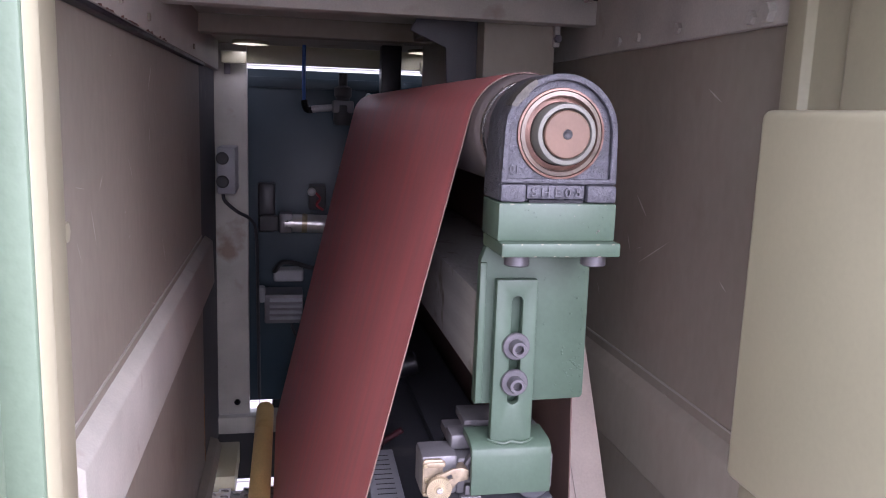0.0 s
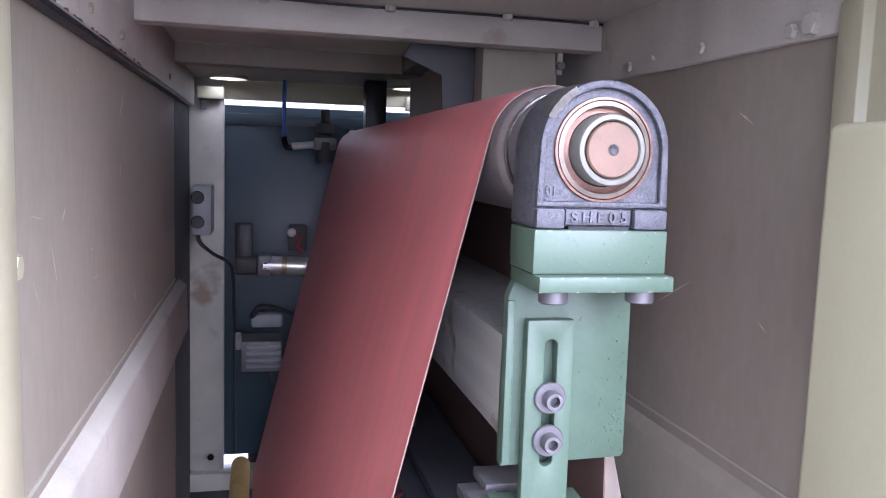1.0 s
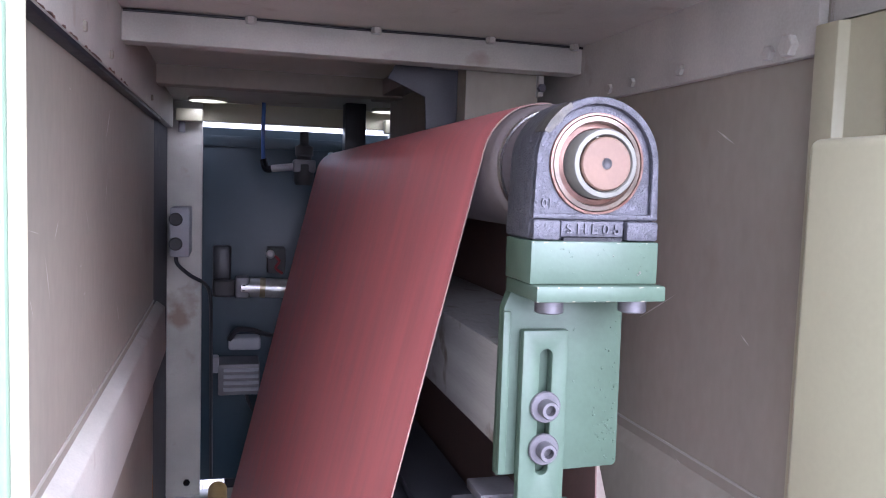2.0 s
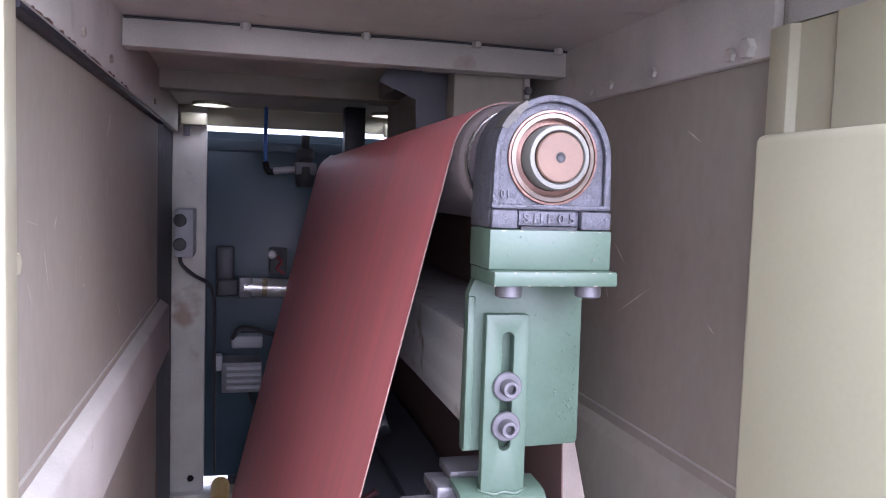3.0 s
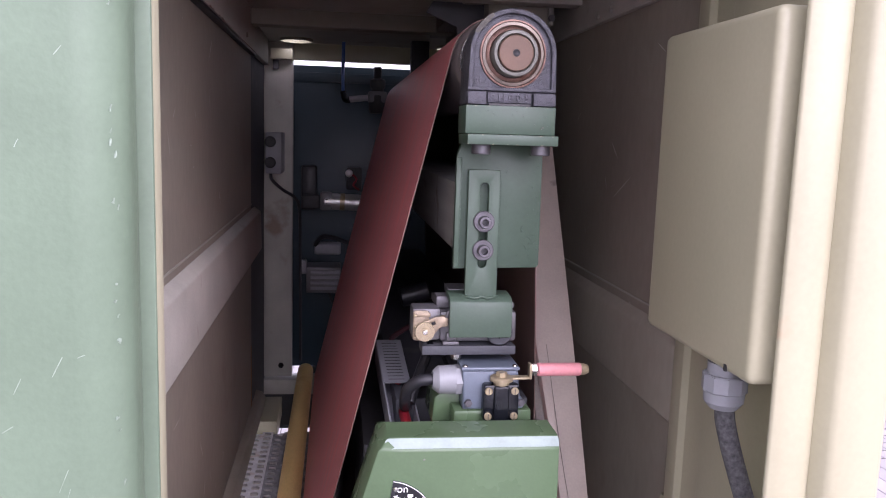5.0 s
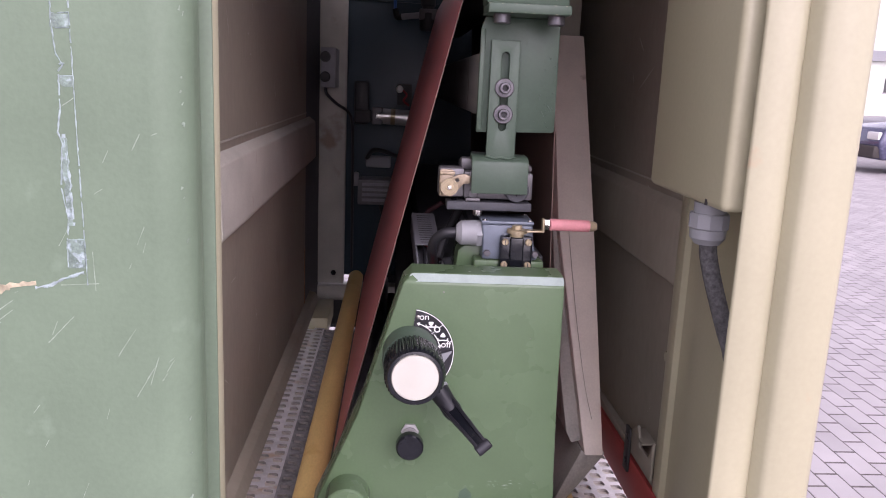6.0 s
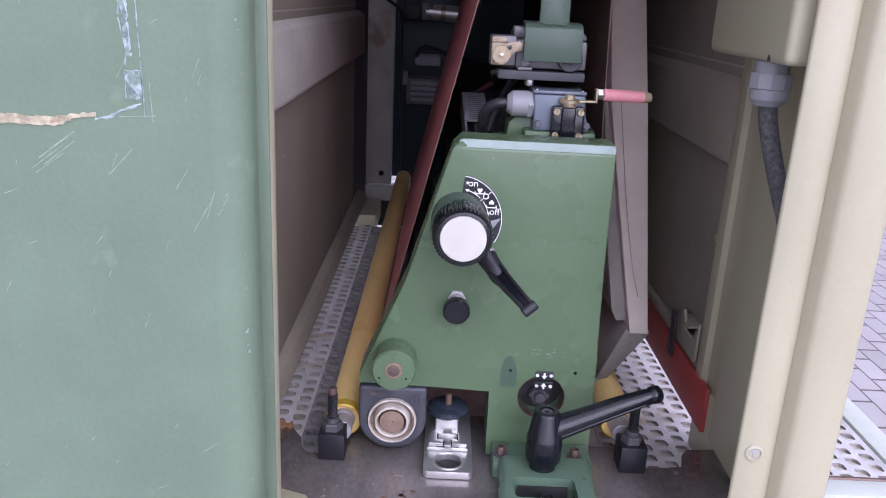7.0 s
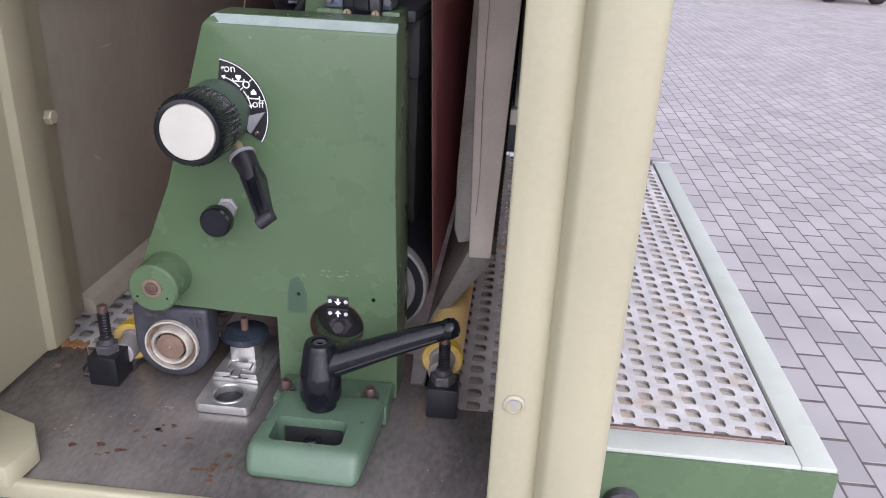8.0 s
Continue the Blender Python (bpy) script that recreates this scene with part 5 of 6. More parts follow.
part("touched_up_patch", slab([[(0.1335, 0.9520), (0.1530, 0.9530), (0.1535, 0.9700), (0.1500, 0.9860), (0.1440, 0.9930), (0.1375, 0.9880), (0.1345, 0.9740)]], "y", YC - 0.0003, YC + 0.001), TOUCH_UP, casting, "darker touched-up paint")
boss = part("boss", turned([(0.0245, 0.0), (0.0245, 0.034), (0.0225, 0.0365), (0, 0.0365)], (0.0125, YC, 0.9835), (0, -1, 0), 44), GREEN, casting)
part("boss_ring", turned([(0.0098, 0), (0.0098, 0.0012), (0.0068, 0.0016), (0.0064, -0.001), (0, -0.001)], (0.0125, YC - 0.0365, 0.9850), (0, -1, 0), 28), BRONZE, boss)
socket_screw("boss_screw", (0.0125, YC - 0.0362, 0.9850), (0, -1, 0), 0.0056, 0.0024, boss, BOLT_BROWN)
for x in (-0.003, 0.0265):
    part("pin_hole", turned([(0, 0.0002), (0.0010, 0.0002), (0.0012, 0)], (x, YC - 0.0365, 0.9750), (0, -1, 0), 10), BLACK, boss)
g = random.Random(12)
for i in range(22):
    x, z, d = g.uniform(0.165, 0.220), g.uniform(0.992, 1.002), g.uniform(0.002, 0.007)
    one = bmesh.new()
    one.faces.new([one.verts.new(p) for p in ((x, YC - 0.0002, z), (x + d, YC - 0.0002, z + g.uniform(-0.001, 0.001)), (x + d * 0.8, YC - 0.0002, z + 0.0003))])
    part("scratch", one, SCRATCH, casting)
part("chip", turned([(0, 0.0003), (0.0009, 0.0002), (0.0011, 0)], (0.1095, YC, 1.2195), (0, -1, 0), 8), RING_PALE, casting)
part("chip", turned([(0, 0.0003), (0.0006, 0.0002), (0.0008, 0)], (0.2060, YC, 1.1700), (0, -1, 0), 8), RING_PALE, casting)

dial = thing("dial_plate", (0.10, YC, 1.15), "black curved scale plate with white on and off marks", "scale plate")
DX, DZ, DR = 0.0745, 1.1515, 0.0490
part("plate", slab([arc(DX, DZ, DR, 82, -31, 24) + arc(DX, DZ, 0.027, -31, 82, 16)], "y", YC - 0.0014, YC - 0.0002, 0.0), DIAL_BLACK, dial)


def on_dial(r, a):
    return DX + r * math.cos(radians(a)), DZ + r * math.sin(radians(a))


YD = YC - 0.0016
part("border", slab([arc(DX, DZ, DR - 0.0003, 82, -31, 30) + arc(DX, DZ, DR - 0.0011, -31, 82, 30)], "y", YD, YD + 0.0003), WHITE_INK, dial)
for a in (77, -24):
    x, z = on_dial(0.0410, a)
    part("rivet", turned([(0, 0.0012), (0.0018, 0.0008), (0.0024, 0), (0, 0)], (x, YC - 0.0014, z), (0, -1, 0), 14), STEEL, dial)
x, z = on_dial(0.0432, 69)
letters("on", 0.0104, (x, YD, z), (90, 0, 0), 0.0002, WHITE_INK, dial)
x, z = on_dial(0.0410, 14)
letters("off", 0.0104, (x, YD, z), (90, 0, 0), 0.0002, WHITE_INK, dial)
x, z = on_dial(0.0400, 42)
part("zero_mark", slab([circle(x, z, 0.0034, 24), circle(x, z, 0.0022, 24)], "y", YD, YD + 0.0003), WHITE_INK, dial)
for r0, r1 in ((0.0322, 0.0360), (0.0440, 0.0475)):
    (xa, za), (xb, zb) = on_dial(r0, 42), on_dial(r1, 42)
    part("tick", tube([(xa, YD, za), ((xa + xb) / 2, YD, (za + zb) / 2), (xb, YD, zb)], 0.00045, 6, 1), WHITE_INK, dial)
for a0, a1, tip in ((46, 72, 78), (38, 15, 9)):
    part("arrow_arc", slab([arc(DX, DZ, 0.0345, a0, a1, 10) + arc(DX, DZ, 0.0336, a1, a0, 10)], "y", YD, YD + 0.0003), WHITE_INK, dial)
    (xa, za), (xb, zb), (xc, zc) = on_dial(0.0341, tip), on_dial(0.0362, a1), on_dial(0.0320, a1)
    part("arrow_head", slab([[(xa, za), (xb, zb), (xc, zc)]], "y", YD, YD + 0.0003), WHITE_INK, dial)
for a, up in ((56, -1), (28, 1)):
    x, z = on_dial(0.0410, a)
    part("symbol", slab([[(x - 0.0026, z - 0.001 * up), (x + 0.0026, z - 0.001 * up), (x + 0.0026, z + 0.0012 * up), (x, z + 0.0042 * up), (x - 0.0026, z + 0.0012 * up)]], "y", YD, YD + 0.0003), WHITE_INK, dial)
    part("symbol_base", slab([[(x - 0.0058, z - 0.0052), (x + 0.0058, z - 0.0052), (x + 0.0058, z - 0.0022), (x + 0.0046, z - 0.0022), (x + 0.0046, z - 0.0040), (x - 0.0046, z - 0.0040), (x - 0.0046, z - 0.0022), (x - 0.0058, z - 0.0022)]], "y", YD, YD + 0.0003), WHITE_INK, dial)

KX, KZ = 0.0765, 1.1515
knob = part("control_knob", turned([(0.0300, 0.0), (0.0300, 0.030), (0.0290, 0.032), (0.0, 0.032)], (KX, YC, KZ), (0, -1, 0), 48), GREEN_GREY, casting, "round black ribbed knob with white cap on green collar")
K2 = (0.0790, YC - 0.032, 1.1515)
one = turned([(0.0280, 0.0), (0.0294, 0.004), (0.0292, 0.0405), (0.0290, 0.0420), (0.0284, 0.0465), (0.0272, 0.0485), (0.0246, 0.0490), (0.0237, 0.0472)], K2, (0.02, -1, 0.03), 176)
for v in one.verts:
    d = -(v.co.y - K2[1])
    if 0.003 < d < 0.0417:
        a = math.atan2(v.co.z - K2[2] - 0.03 * d, v.co.x - K2[0] - 0.02 * d)
        k = 1.0 + (0.050 if math.cos(44 * a) > 0 else 0.0)
        v.co.x, v.co.z = K2[0] + 0.02 * d + (v.co.x - K2[0] - 0.02 * d) * k, K2[2] + 0.03 * d + (v.co.z - K2[2] - 0.03 * d) * k
part("grip", one, BLACK, knob, "ribbed black plastic grip")
part("cap", turned([(0.0238, 0.0462), (0.0230, 0.0478), (0.0, 0.0484)], K2, (0.02, -1, 0.03), 56), CAP_WHITE, knob, "plain white cap")
part("pointer", slab([[(0.1215, 1.1555), (0.1030, 1.1500), (0.1045, 1.1370), (0.1075, 1.1345)]], "y", YC - 0.006, YC - 0.0025, 0.0008), GLAND, knob, "grey pointer")

lev = thing("small_clamp_lever", (0.11, 0.43, 1.12), "small black plastic clamping lever below the knob", "lever")
S, D1 = Vector((0.1065, 0.4470, 1.1195)), Vector((0.55, -0.50, -0.62)).normalized()
part("stud", rod(Vector((0.0985, 0.4560, 1.1285)), S + D1 * 0.003, 0.0042), BRASS, lev)
part("serrated_ring", turned([(0.0060, -0.002), (0.0122, -0.002), (0.0122, 0.0008), (0.0112, 0.0012)], S, D1, 36), GLAND, lev, "pale worn serrated ring")
part("hub", turned([(0, 0), (0.0112, 0.0008), (0.0108, 0.006), (0.0098, 0.016), (0.0104, 0.026), (0.0086, 0.033), (0, 0.035)], S, D1, 30), BLACK_SOFT, lev)
A, T = S + D1 * 0.022, Vector((0.1485, 0.3760, 1.0900))
way = (T - A).normalized()
side_way = way.cross(Vector((0.1, -1.0, 0.25))).normalized()
deep_way = side_way.cross(way).normalized()


def bar(p0, p1, u, v, a0, a1, bevel=0.0008):
    """A tapered bar: half widths along u and v at its two ends."""
    one = bmesh.new()
    ends = [[one.verts.new(p + u * i * a + v * k * b) for i, k in ((-1, -1), (1, -1), (1, 1), (-1, 1))] for p, (a, b) in ((p0, a0), (p1, a1))]
    one.faces.new(ends[0])
    one.faces.new(ends[1][::-1])
    for i in range(4):
        one.faces.new((ends[0][i], ends[1][i], ends[1][(i + 1) % 4], ends[0][(i + 1) % 4]))
    bmesh.ops.recalc_face_normals(one, faces=one.faces)
    bevel_sharp(one, bevel)
    return one


for k in (-1, 1):
    part("arm_rail", bar(A + side_way * k * 0.0068, T + side_way * k * 0.0046, side_way, deep_way, (0.0018, 0.0088), (0.0015, 0.0050)), BLACK_SOFT, lev)
part("arm_web", bar(A, T, side_way, deep_way, (0.0052, 0.0060), (0.0034, 0.0030), 0.0004), BLACK, lev, "dark groove of the arm")
part("arm_end", rod(T - side_way * 0.0080, T + side_way * 0.0080, 0.0054, bevel=0.001), BLACK_SOFT, lev)

push = thing("push_knob", (0.078, 0.455, 1.058), "black mushroom push knob on a bright stem", "knob")
part("stem", turned([(0.0085, 0), (0.0085, 0.006), (0.0070, 0.008), (0.0070, 0.020), (0, 0.020)], (0.0790, YC, 1.0575), (0, -1, 0), 28), STEEL_GREY, push)
part("stem_nut", hexagon((0.0790, YC, 1.0600), (0, -1, 0), 0.0100, 0.003), STEEL_GREY, push)
part("head", turned([(0.0075, 0.0), (0.0140, 0.002), (0.0150, 0.005), (0.0146, 0.0125), (0.0128, 0.0142), (0, 0.0150)], (0.0785, YC - 0.020, 1.0560), (0, -1, 0), 40), BLACK, push)

# ---------------------------------------------------------------- clamp shoe with lever on the base plate
shoe = thing("clamp_shoe", (0.182, 0.39, PLATE_Z), "green cast clamp shoe with slot, bolted on the base plate", "clamp")
one = slab([[(0.1300, 0.331), (0.2340, 0.329), (0.2410, 0.437), (0.1355, 0.437)], round_rect(0.1475, 0.2140, 0.3530, 0.3890, 0.006)], "z", PLATE_Z + 0.0005, 0.8885)
for v in one.verts:
    if v.co.z > 0.88 and v.co.y < 0.335:
        v.co.y += 0.013
bevel_sharp(one, 0.0090, 5, edges=[e for e in one.edges if len(e.link_faces) == 2 and e.calc_face_angle(0) > radians(30) and not (0.1465 < (e.verts[0].co.x + e.verts[1].co.x) / 2 < 0.215 and 0.352 < (e.verts[0].co.y + e.verts[1].co.y) / 2 < 0.39)])
part("body", one, SHOE_GREEN, shoe)
part("slot_floor", box(0.1490, 0.2125, 0.3545, 0.3875, PLATE_Z + 0.001, PLATE_Z + 0.003), SHOE_GREEN, shoe)
# Dark plate on the slot's far wall stands in for the hollow's shade.
part("cavity", box(0.1535, 0.2080, 0.3865, 0.3886, PLATE_Z + 0.003, 0.8785), DARK, shoe, "dark plate painted as shade of the hollow cast top")
sbolt = part("slot_bolt", rod((0.1830, 0.374, PLATE_Z + 0.002), (0.1830, 0.374, PLATE_Z + 0.019), 0.0066, bevel=0.001), BLACK, shoe)
for k in range(5):
    part("thread", turned([(0.0066, 0.0), (0.0076, 0.0008), (0.0066, 0.0016)], (0.1830, 0.374, PLATE_Z + 0.004 + k * 0.003), (0, 0, 1), 20), BLACK, sbolt)
part("rear_ledge", box(0.1290, 0.2425, 0.428, 0.4738, PLATE_Z + 0.0005, 0.8810, 0.002), SHOE_GREEN, shoe)
for x in (0.1385, 0.2235):
    b = socket_screw("bolt", (x, 0.4445, 0.8820), (0, 0, 1), 0.0052, 0.0100, shoe, BOLT_BROWN)
    part("bolt_washer", turned([(0.004, 0), (0.0088, 0), (0.0088, 0.0018), (0.004, 0.0018)], (x, 0.4445, 0.8815), (0, 0, 1), 24), SCREW, b)
handle = part("handle", turned([(0, 0.0), (0.0148, 0.0), (0.0148, 0.0085), (0.0184, 0.0090), (0.0196, 0.0125), (0.0197, 0.0370), (0.0190, 0.0385), (0.0146, 0.0655), (0.0132, 0.0688), (0.0110, 0.0695), (0.0075, 0.0695), (0.0075, 0.066), (0, 0.066)], (0.1820, 0.4120, 0.8890), (0, 0, 1), 48), BLACK, shoe, "large black adjustable clamping handle")
part("arm", tube([(0.1840, 0.4120, 0.9330), (0.2150, 0.4160, 0.9440), (0.2600, 0.4220, 0.9610), (0.2990, 0.4270, 0.9745)], 0.0150, 18, 6, None, 0.0088), BLACK, handle)
part("arm_tip", turned([(0, -0.010), (0.0070, -0.008), (0.0098, -0.002), (0.0102, 0.003), (0.0085, 0.008), (0.0045, 0.0105), (0, 0.011)], (0.2990, 0.4270, 0.9745), (1, 0.12, 0.36), 24), BLACK, handle)
part("arm_seam", tube([(0.1990, 0.4005, 0.9330), (0.2400, 0.4080, 0.9490), (0.2900, 0.4175, 0.9670)], 0.0012, 6), BLACK, handle)
part("hub_screw", turned([(0.0072, 0.0), (0.0060, 0.0012), (0.0035, 0.0012), (0.0035, -0.001), (0, -0.001)], (0.1820, 0.4120, 0.9560), (0, 0, 1), 20), SCREW, handle)

# ---------------------------------------------------------------- aluminium slide with levelling foot
slide = thing("aluminium_slide", (0.078, 0.47, PLATE_Z), "bright aluminium slide plate with an oval hole", "bracket")
part("hole_lip", turned([(0.0150, 0.0), (0.0160, 0.0012), (0.0178, 0.0012), (0.0190, 0.0)], (0.0785, 0.4440, 0.8689), (0, 0, 1), 36), ALU, slide)
part("plate", slab([round_rect(0.0500, 0.1065, 0.4215, 0.5600, 0.006), circle(0.0785, 0.4440, 0.0155, 32)], "z", PLATE_Z + 0.001, 0.8690, 0.0022, 3), ALU, slide)
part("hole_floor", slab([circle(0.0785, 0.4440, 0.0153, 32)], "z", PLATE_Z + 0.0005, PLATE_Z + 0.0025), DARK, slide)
part("step", box(0.0530, 0.1020, 0.4640, 0.5600, 0.8692, 0.8740, 0.0015), ALU, slide)
# Dark filler under jaws and tongue paints the shade of their gaps.
part("grime", box(0.0640, 0.0910, 0.4655, 0.4915, 0.8736, 0.8746), DARK, slide)
for s in (-1, 1):
    u = 0.0775
    part("jaw", slab([[(u + s * 0.0052, 0.466), (u + s * 0.0225, 0.466), (u + s * 0.0215, 0.492), (u + s * 0.0180, 0.505), (u + s * 0.0052, 0.505), (u + s * 0.0052, 0.4905), (u + s * 0.0125, 0.4905), (u + s * 0.0125, 0.4745), (u + s * 0.0052, 0.4745)]], "z", 0.8740, 0.8790, 0.0007), ALU, slide)
part("tongue", slab([[(0.0737, 0.462), (0.0813, 0.462), (0.0813, 0.4760), (0.0886, 0.4760), (0.0886, 0.4890), (0.0664, 0.4890), (0.0664, 0.4760), (0.0737, 0.4760)]], "z", 0.8740, 0.8785, 0.0006), ALU, slide)
foot = thing("levelling_foot", (0.075, 0.508, 0.889), "dark rubber disc with a copper-coloured stud", "foot")
part("disc", turned([(0, 0), (0.0215, 0.0), (0.0250, 0.004), (0.0245, 0.009), (0.0180, 0.0120), (0, 0.0125)], (0.0760, 0.505, 0.8990), (0, 0, 1), 44), FOOT_RUBBER, foot)
part("neck", box(0.0620, 0.0900, 0.4935, 0.530, 0.8740, 0.8995, 0.003), ALU, foot, "aluminium carriage under the disc")
part("stud", rod((0.0770, 0.503, 0.9100), (0.0770, 0.503, 0.9250), 0.0038, bevel=0.0008), COPPER, foot)

# ---------------------------------------------------------------- pressure rollers and their spring stops


def pressure_roller(x, z, y0, y1, label):
    t = thing("pressure_roller", (x, y0, z), label, "roller", "pressure rollers")
    part("sleeve", turned([(0.014, 0.004), (0.0195, 0.0), (0.0205, 0.004), (0.0205, y1 - y0), (0, y1 - y0)], (x, y0, z), (0, 1, 0), 36), YELLOW, t)
    part("rim", turned([(0.0195, 0.0), (0.0215, 0.001), (0.0218, 0.012), (0.0208, 0.016)], (x, y0, z), (0, 1, 0), 36), YELLOW_RIM, t, "bright yellow end rim")
    part("core", turned([(0, 0.0), (0.0125, 0.0), (0.0140, 0.004), (0.014, 0.01)], (x, y0, z), (0, 1, 0), 30), STEEL_GREY, t)
    part("axle", rod((x, y0 - 0.022, z - 0.002), (x, y0 + 0.01, z - 0.002), 0.0125, bevel=0.001), STEEL_GREY, t)
    return t


pressure_roller(-0.0500, 0.8840, 0.500, 1.86, "yellow rubber pressure roller with grey axle end")
pressure_roller(0.2880, 0.8900, 0.510, 1.70, "yellow rubber pressure roller beside the contact roller")


def roller_stop(x, y):
    t = thing("roller_stop", (x, y, PLATE_Z), "black steel stop block with a spring-loaded threaded bolt", "stop block", "spring stops")
    part("block", box(x - 0.0155, x + 0.0150, y - 0.016, y + 0.018, PLATE_Z + 0.0005, 0.8925, 0.0012), BLACK_SOFT, t)
    part("nut", hexagon((x - 0.001, y + 0.001, 0.8925), (0, 0, 1), 0.0125, 0.009), SCREW, t)
    part("washer", turned([(0, 0), (0.0075, 0), (0.0075, 0.006), (0, 0.006)], (x - 0.001, y + 0.001, 0.9015), (0, 0, 1), 24), SCREW, t)
    part("bolt", rod((x - 0.001, y + 0.001, 0.900), (x - 0.001, y + 0.001, 0.9430), 0.0040, bevel=0.0008), BLACK_SOFT, t)
    pts = [(x - 0.001 + 0.0052 * math.cos(i * 0.7), y + 0.001 + 0.0052 * math.sin(i * 0.7), 0.9075 + i * 0.00036) for i in range(82)]
    part("spring", tube(pts, 0.0010, 5, 1), BLACK_SOFT, t)
    part("cap", rod((x - 0.001, y + 0.001, 0.9365), (x - 0.001, y + 0.001, 0.9450), 0.0052, bevel=0.001), BOLT_BROWN, t)
    return t


roller_stop(-0.0575, 0.466)
roller_stop(0.2945, 0.466)

# ---------------------------------------------------------------- dust hood, duct, inner parts
hood = thing("dust_hood", (0.31, 1.1, 0.9), "beige sheet metal dust hood beside the sanding belt", "dust hood")


def leaning(poly, y1, lean, base_y, base_z):
    """Sheet prism along y whose front edge leans back with height."""
    one = slab([poly], "y", 0.0, 1.0)
    for v in one.verts:
        v.co.y = y1 if v.co.y > 0.5 else base_y + lean * max(0.0, v.co.z - base_z)
    bevel_sharp(one, 0.0015)
    return one


part("shell", leaning([(0.3060, 0.980), (0.3300, 0.980), (0.3420, 1.25), (0.3500, 1.52), (0.2990, 1.52), (0.2900, 1.25)], 1.74, 0.70, 0.582, 0.98), BEIGE_HOOD, hood)
part("seam_bead", tube([(0.3110, 0.5815, 1.030), (0.3105, 0.630, 1.06), (0.3060, 0.690, 1.14), (0.3035, 0.767, 1.25)], 0.0004, 6), FLAP, hood)
part("inner_liner", leaning([(0.2920, 0.988), (0.3055, 0.990), (0.2905, 1.25), (0.2840, 1.25), (0.2835, 1.06), (0.2865, 1.000)], 1.74, 0.72, 0.600, 0.985), FLAP, hood, "grimy inner sheet with a curled lower end")
part("lower_flap", leaning([(0.3330, 0.9810), (0.3350, 0.9770), (0.2680, 0.8830), (0.2600, 0.8795), (0.2625, 0.8880), (0.3040, 0.9820)], 1.74, 0.0, 0.592, 0.98), FLAP, hood)
duct = thing("extraction_duct", (0.32, 1.3, 1.5), "grey rectangular extraction duct below the machine top", "duct")
part("duct_body", box(0.268, 0.372, 1.090, 1.60, 1.50, 1.7675, 0.003), BEIGE_DUSTY, duct)
part("flange", box(0.230, 0.268, 1.12, 1.60, 1.738, 1.7675, 0.002), FLAP, duct)
part("side_plate", slab([[(0.196, 1.7675), (0.2675, 1.7675), (0.2675, 1.585), (0.228, 1.585), (0.222, 1.700), (0.170, 1.722)]], "y", 1.125, 1.131, 0.001), DARK_SLAB, duct, "dark folded side plate")
part("hanger", box(0.368, 0.376, 1.082, 1.100, 1.705, 1.7675, 0.001), BEIGE_RAIL, duct)
part("hanger_bolt", hexagon((0.372, 1.082, 1.716), (0, -1, 0), 0.006, 0.006), SCREW, duct)

core = thing("head_frame", (0.15, 1.2, 1.0), "dark grey inner frame slab of the sanding head", "machine frame")
part("slab", box(0.095, 0.238, 0.640, 1.80, 1.160, 1.222, 0.003), DARK_SLAB, core)
part("web", box(0.060, 0.235, 0.66, 1.72, 0.985, 1.160, 0.003), DARK, core)
part("tube_stub", rod((0.130, 1.02, 1.260), (0.175, 1.02, 1.272), 0.016, bevel=0.002), BLACK_SOFT, core)
part("rail", box(0.168, 0.238, 0.60, 1.75, 1.223, 1.235, 0.002), DARK_SLAB, core)
tray = thing("cable_duct", (0.10, 0.66, 1.22), "grey slotted plastic cable duct with red wires", "cable duct")
U, W = Vector((1, 0, 0)), Vector((-0.008, 0.180, 0.043))
along = W.normalized()
up_way = U.cross(along).normalized()
foot_at = Vector((0.1030, 0.609, 1.180))
part("channel", bar(foot_at, foot_at + W, U, up_way, (0.0160, 0.0016), (0.0160, 0.0016), 0.0004), DUCT, tray)
for k in (-1, 1):
    part("side_wall", bar(foot_at + U * k * 0.0155 + up_way * 0.014, foot_at + W + U * k * 0.0155 + up_way * 0.014, U, up_way, (0.0011, 0.0150), (0.0011, 0.0150), 0.0003), DUCT, tray)
lid = part("lid", bar(foot_at + along * 0.080 + up_way * 0.0300, foot_at + W + up_way * 0.0300, U, up_way, (0.0158, 0.0010), (0.0158, 0.0010), 0.0003), DUCT, tray)
for i in range(13):
    p = foot_at + along * (0.086 + i * 0.0074) + up_way * 0.0308
    part("slot", bar(p, p + along * 0.0013, U, up_way, (0.0095, 0.0004), (0.0095, 0.0004), 0.0001), DARK, lid)
part("red_wire", tube([(0.108, 0.580, 1.172), (0.107, 0.605, 1.196), (0.104, 0.65, 1.208), (0.101, 0.72, 1.222)], 0.0060, 10), RED_WIRE, tray)
part("red_wire", tube([(0.096, 0.800, 1.235), (0.102, 0.805, 1.250), (0.113, 0.803, 1.259), (0.124, 0.800, 1.267)], 0.0036, 10), RED_SHADED, tray, "red hose coloured darker for the shade around it")
part("black_wire", tube([(0.110, 0.625, 1.222), (0.122, 0.645, 1.250), (0.145, 0.68, 1.290), (0.160, 0.70, 1.31)], 0.006, 10), CABLE_BLACK, tray)
# ---------------------------------------------------------------- control box with gland and cable behind the post
cbox = thing("control_box", (0.38, 0.42, 1.34), "beige enamelled metal box with rounded edges on the column", "control box")
part("case", box(0.3345, 0.4195, 0.318, 0.518, 1.338, 1.6190, 0.007, 4), BEIGE, cbox)
part("corner_chip", box(0.3340, 0.3352, 0.352, 0.356, 1.3395, 1.3450), DARK, cbox)
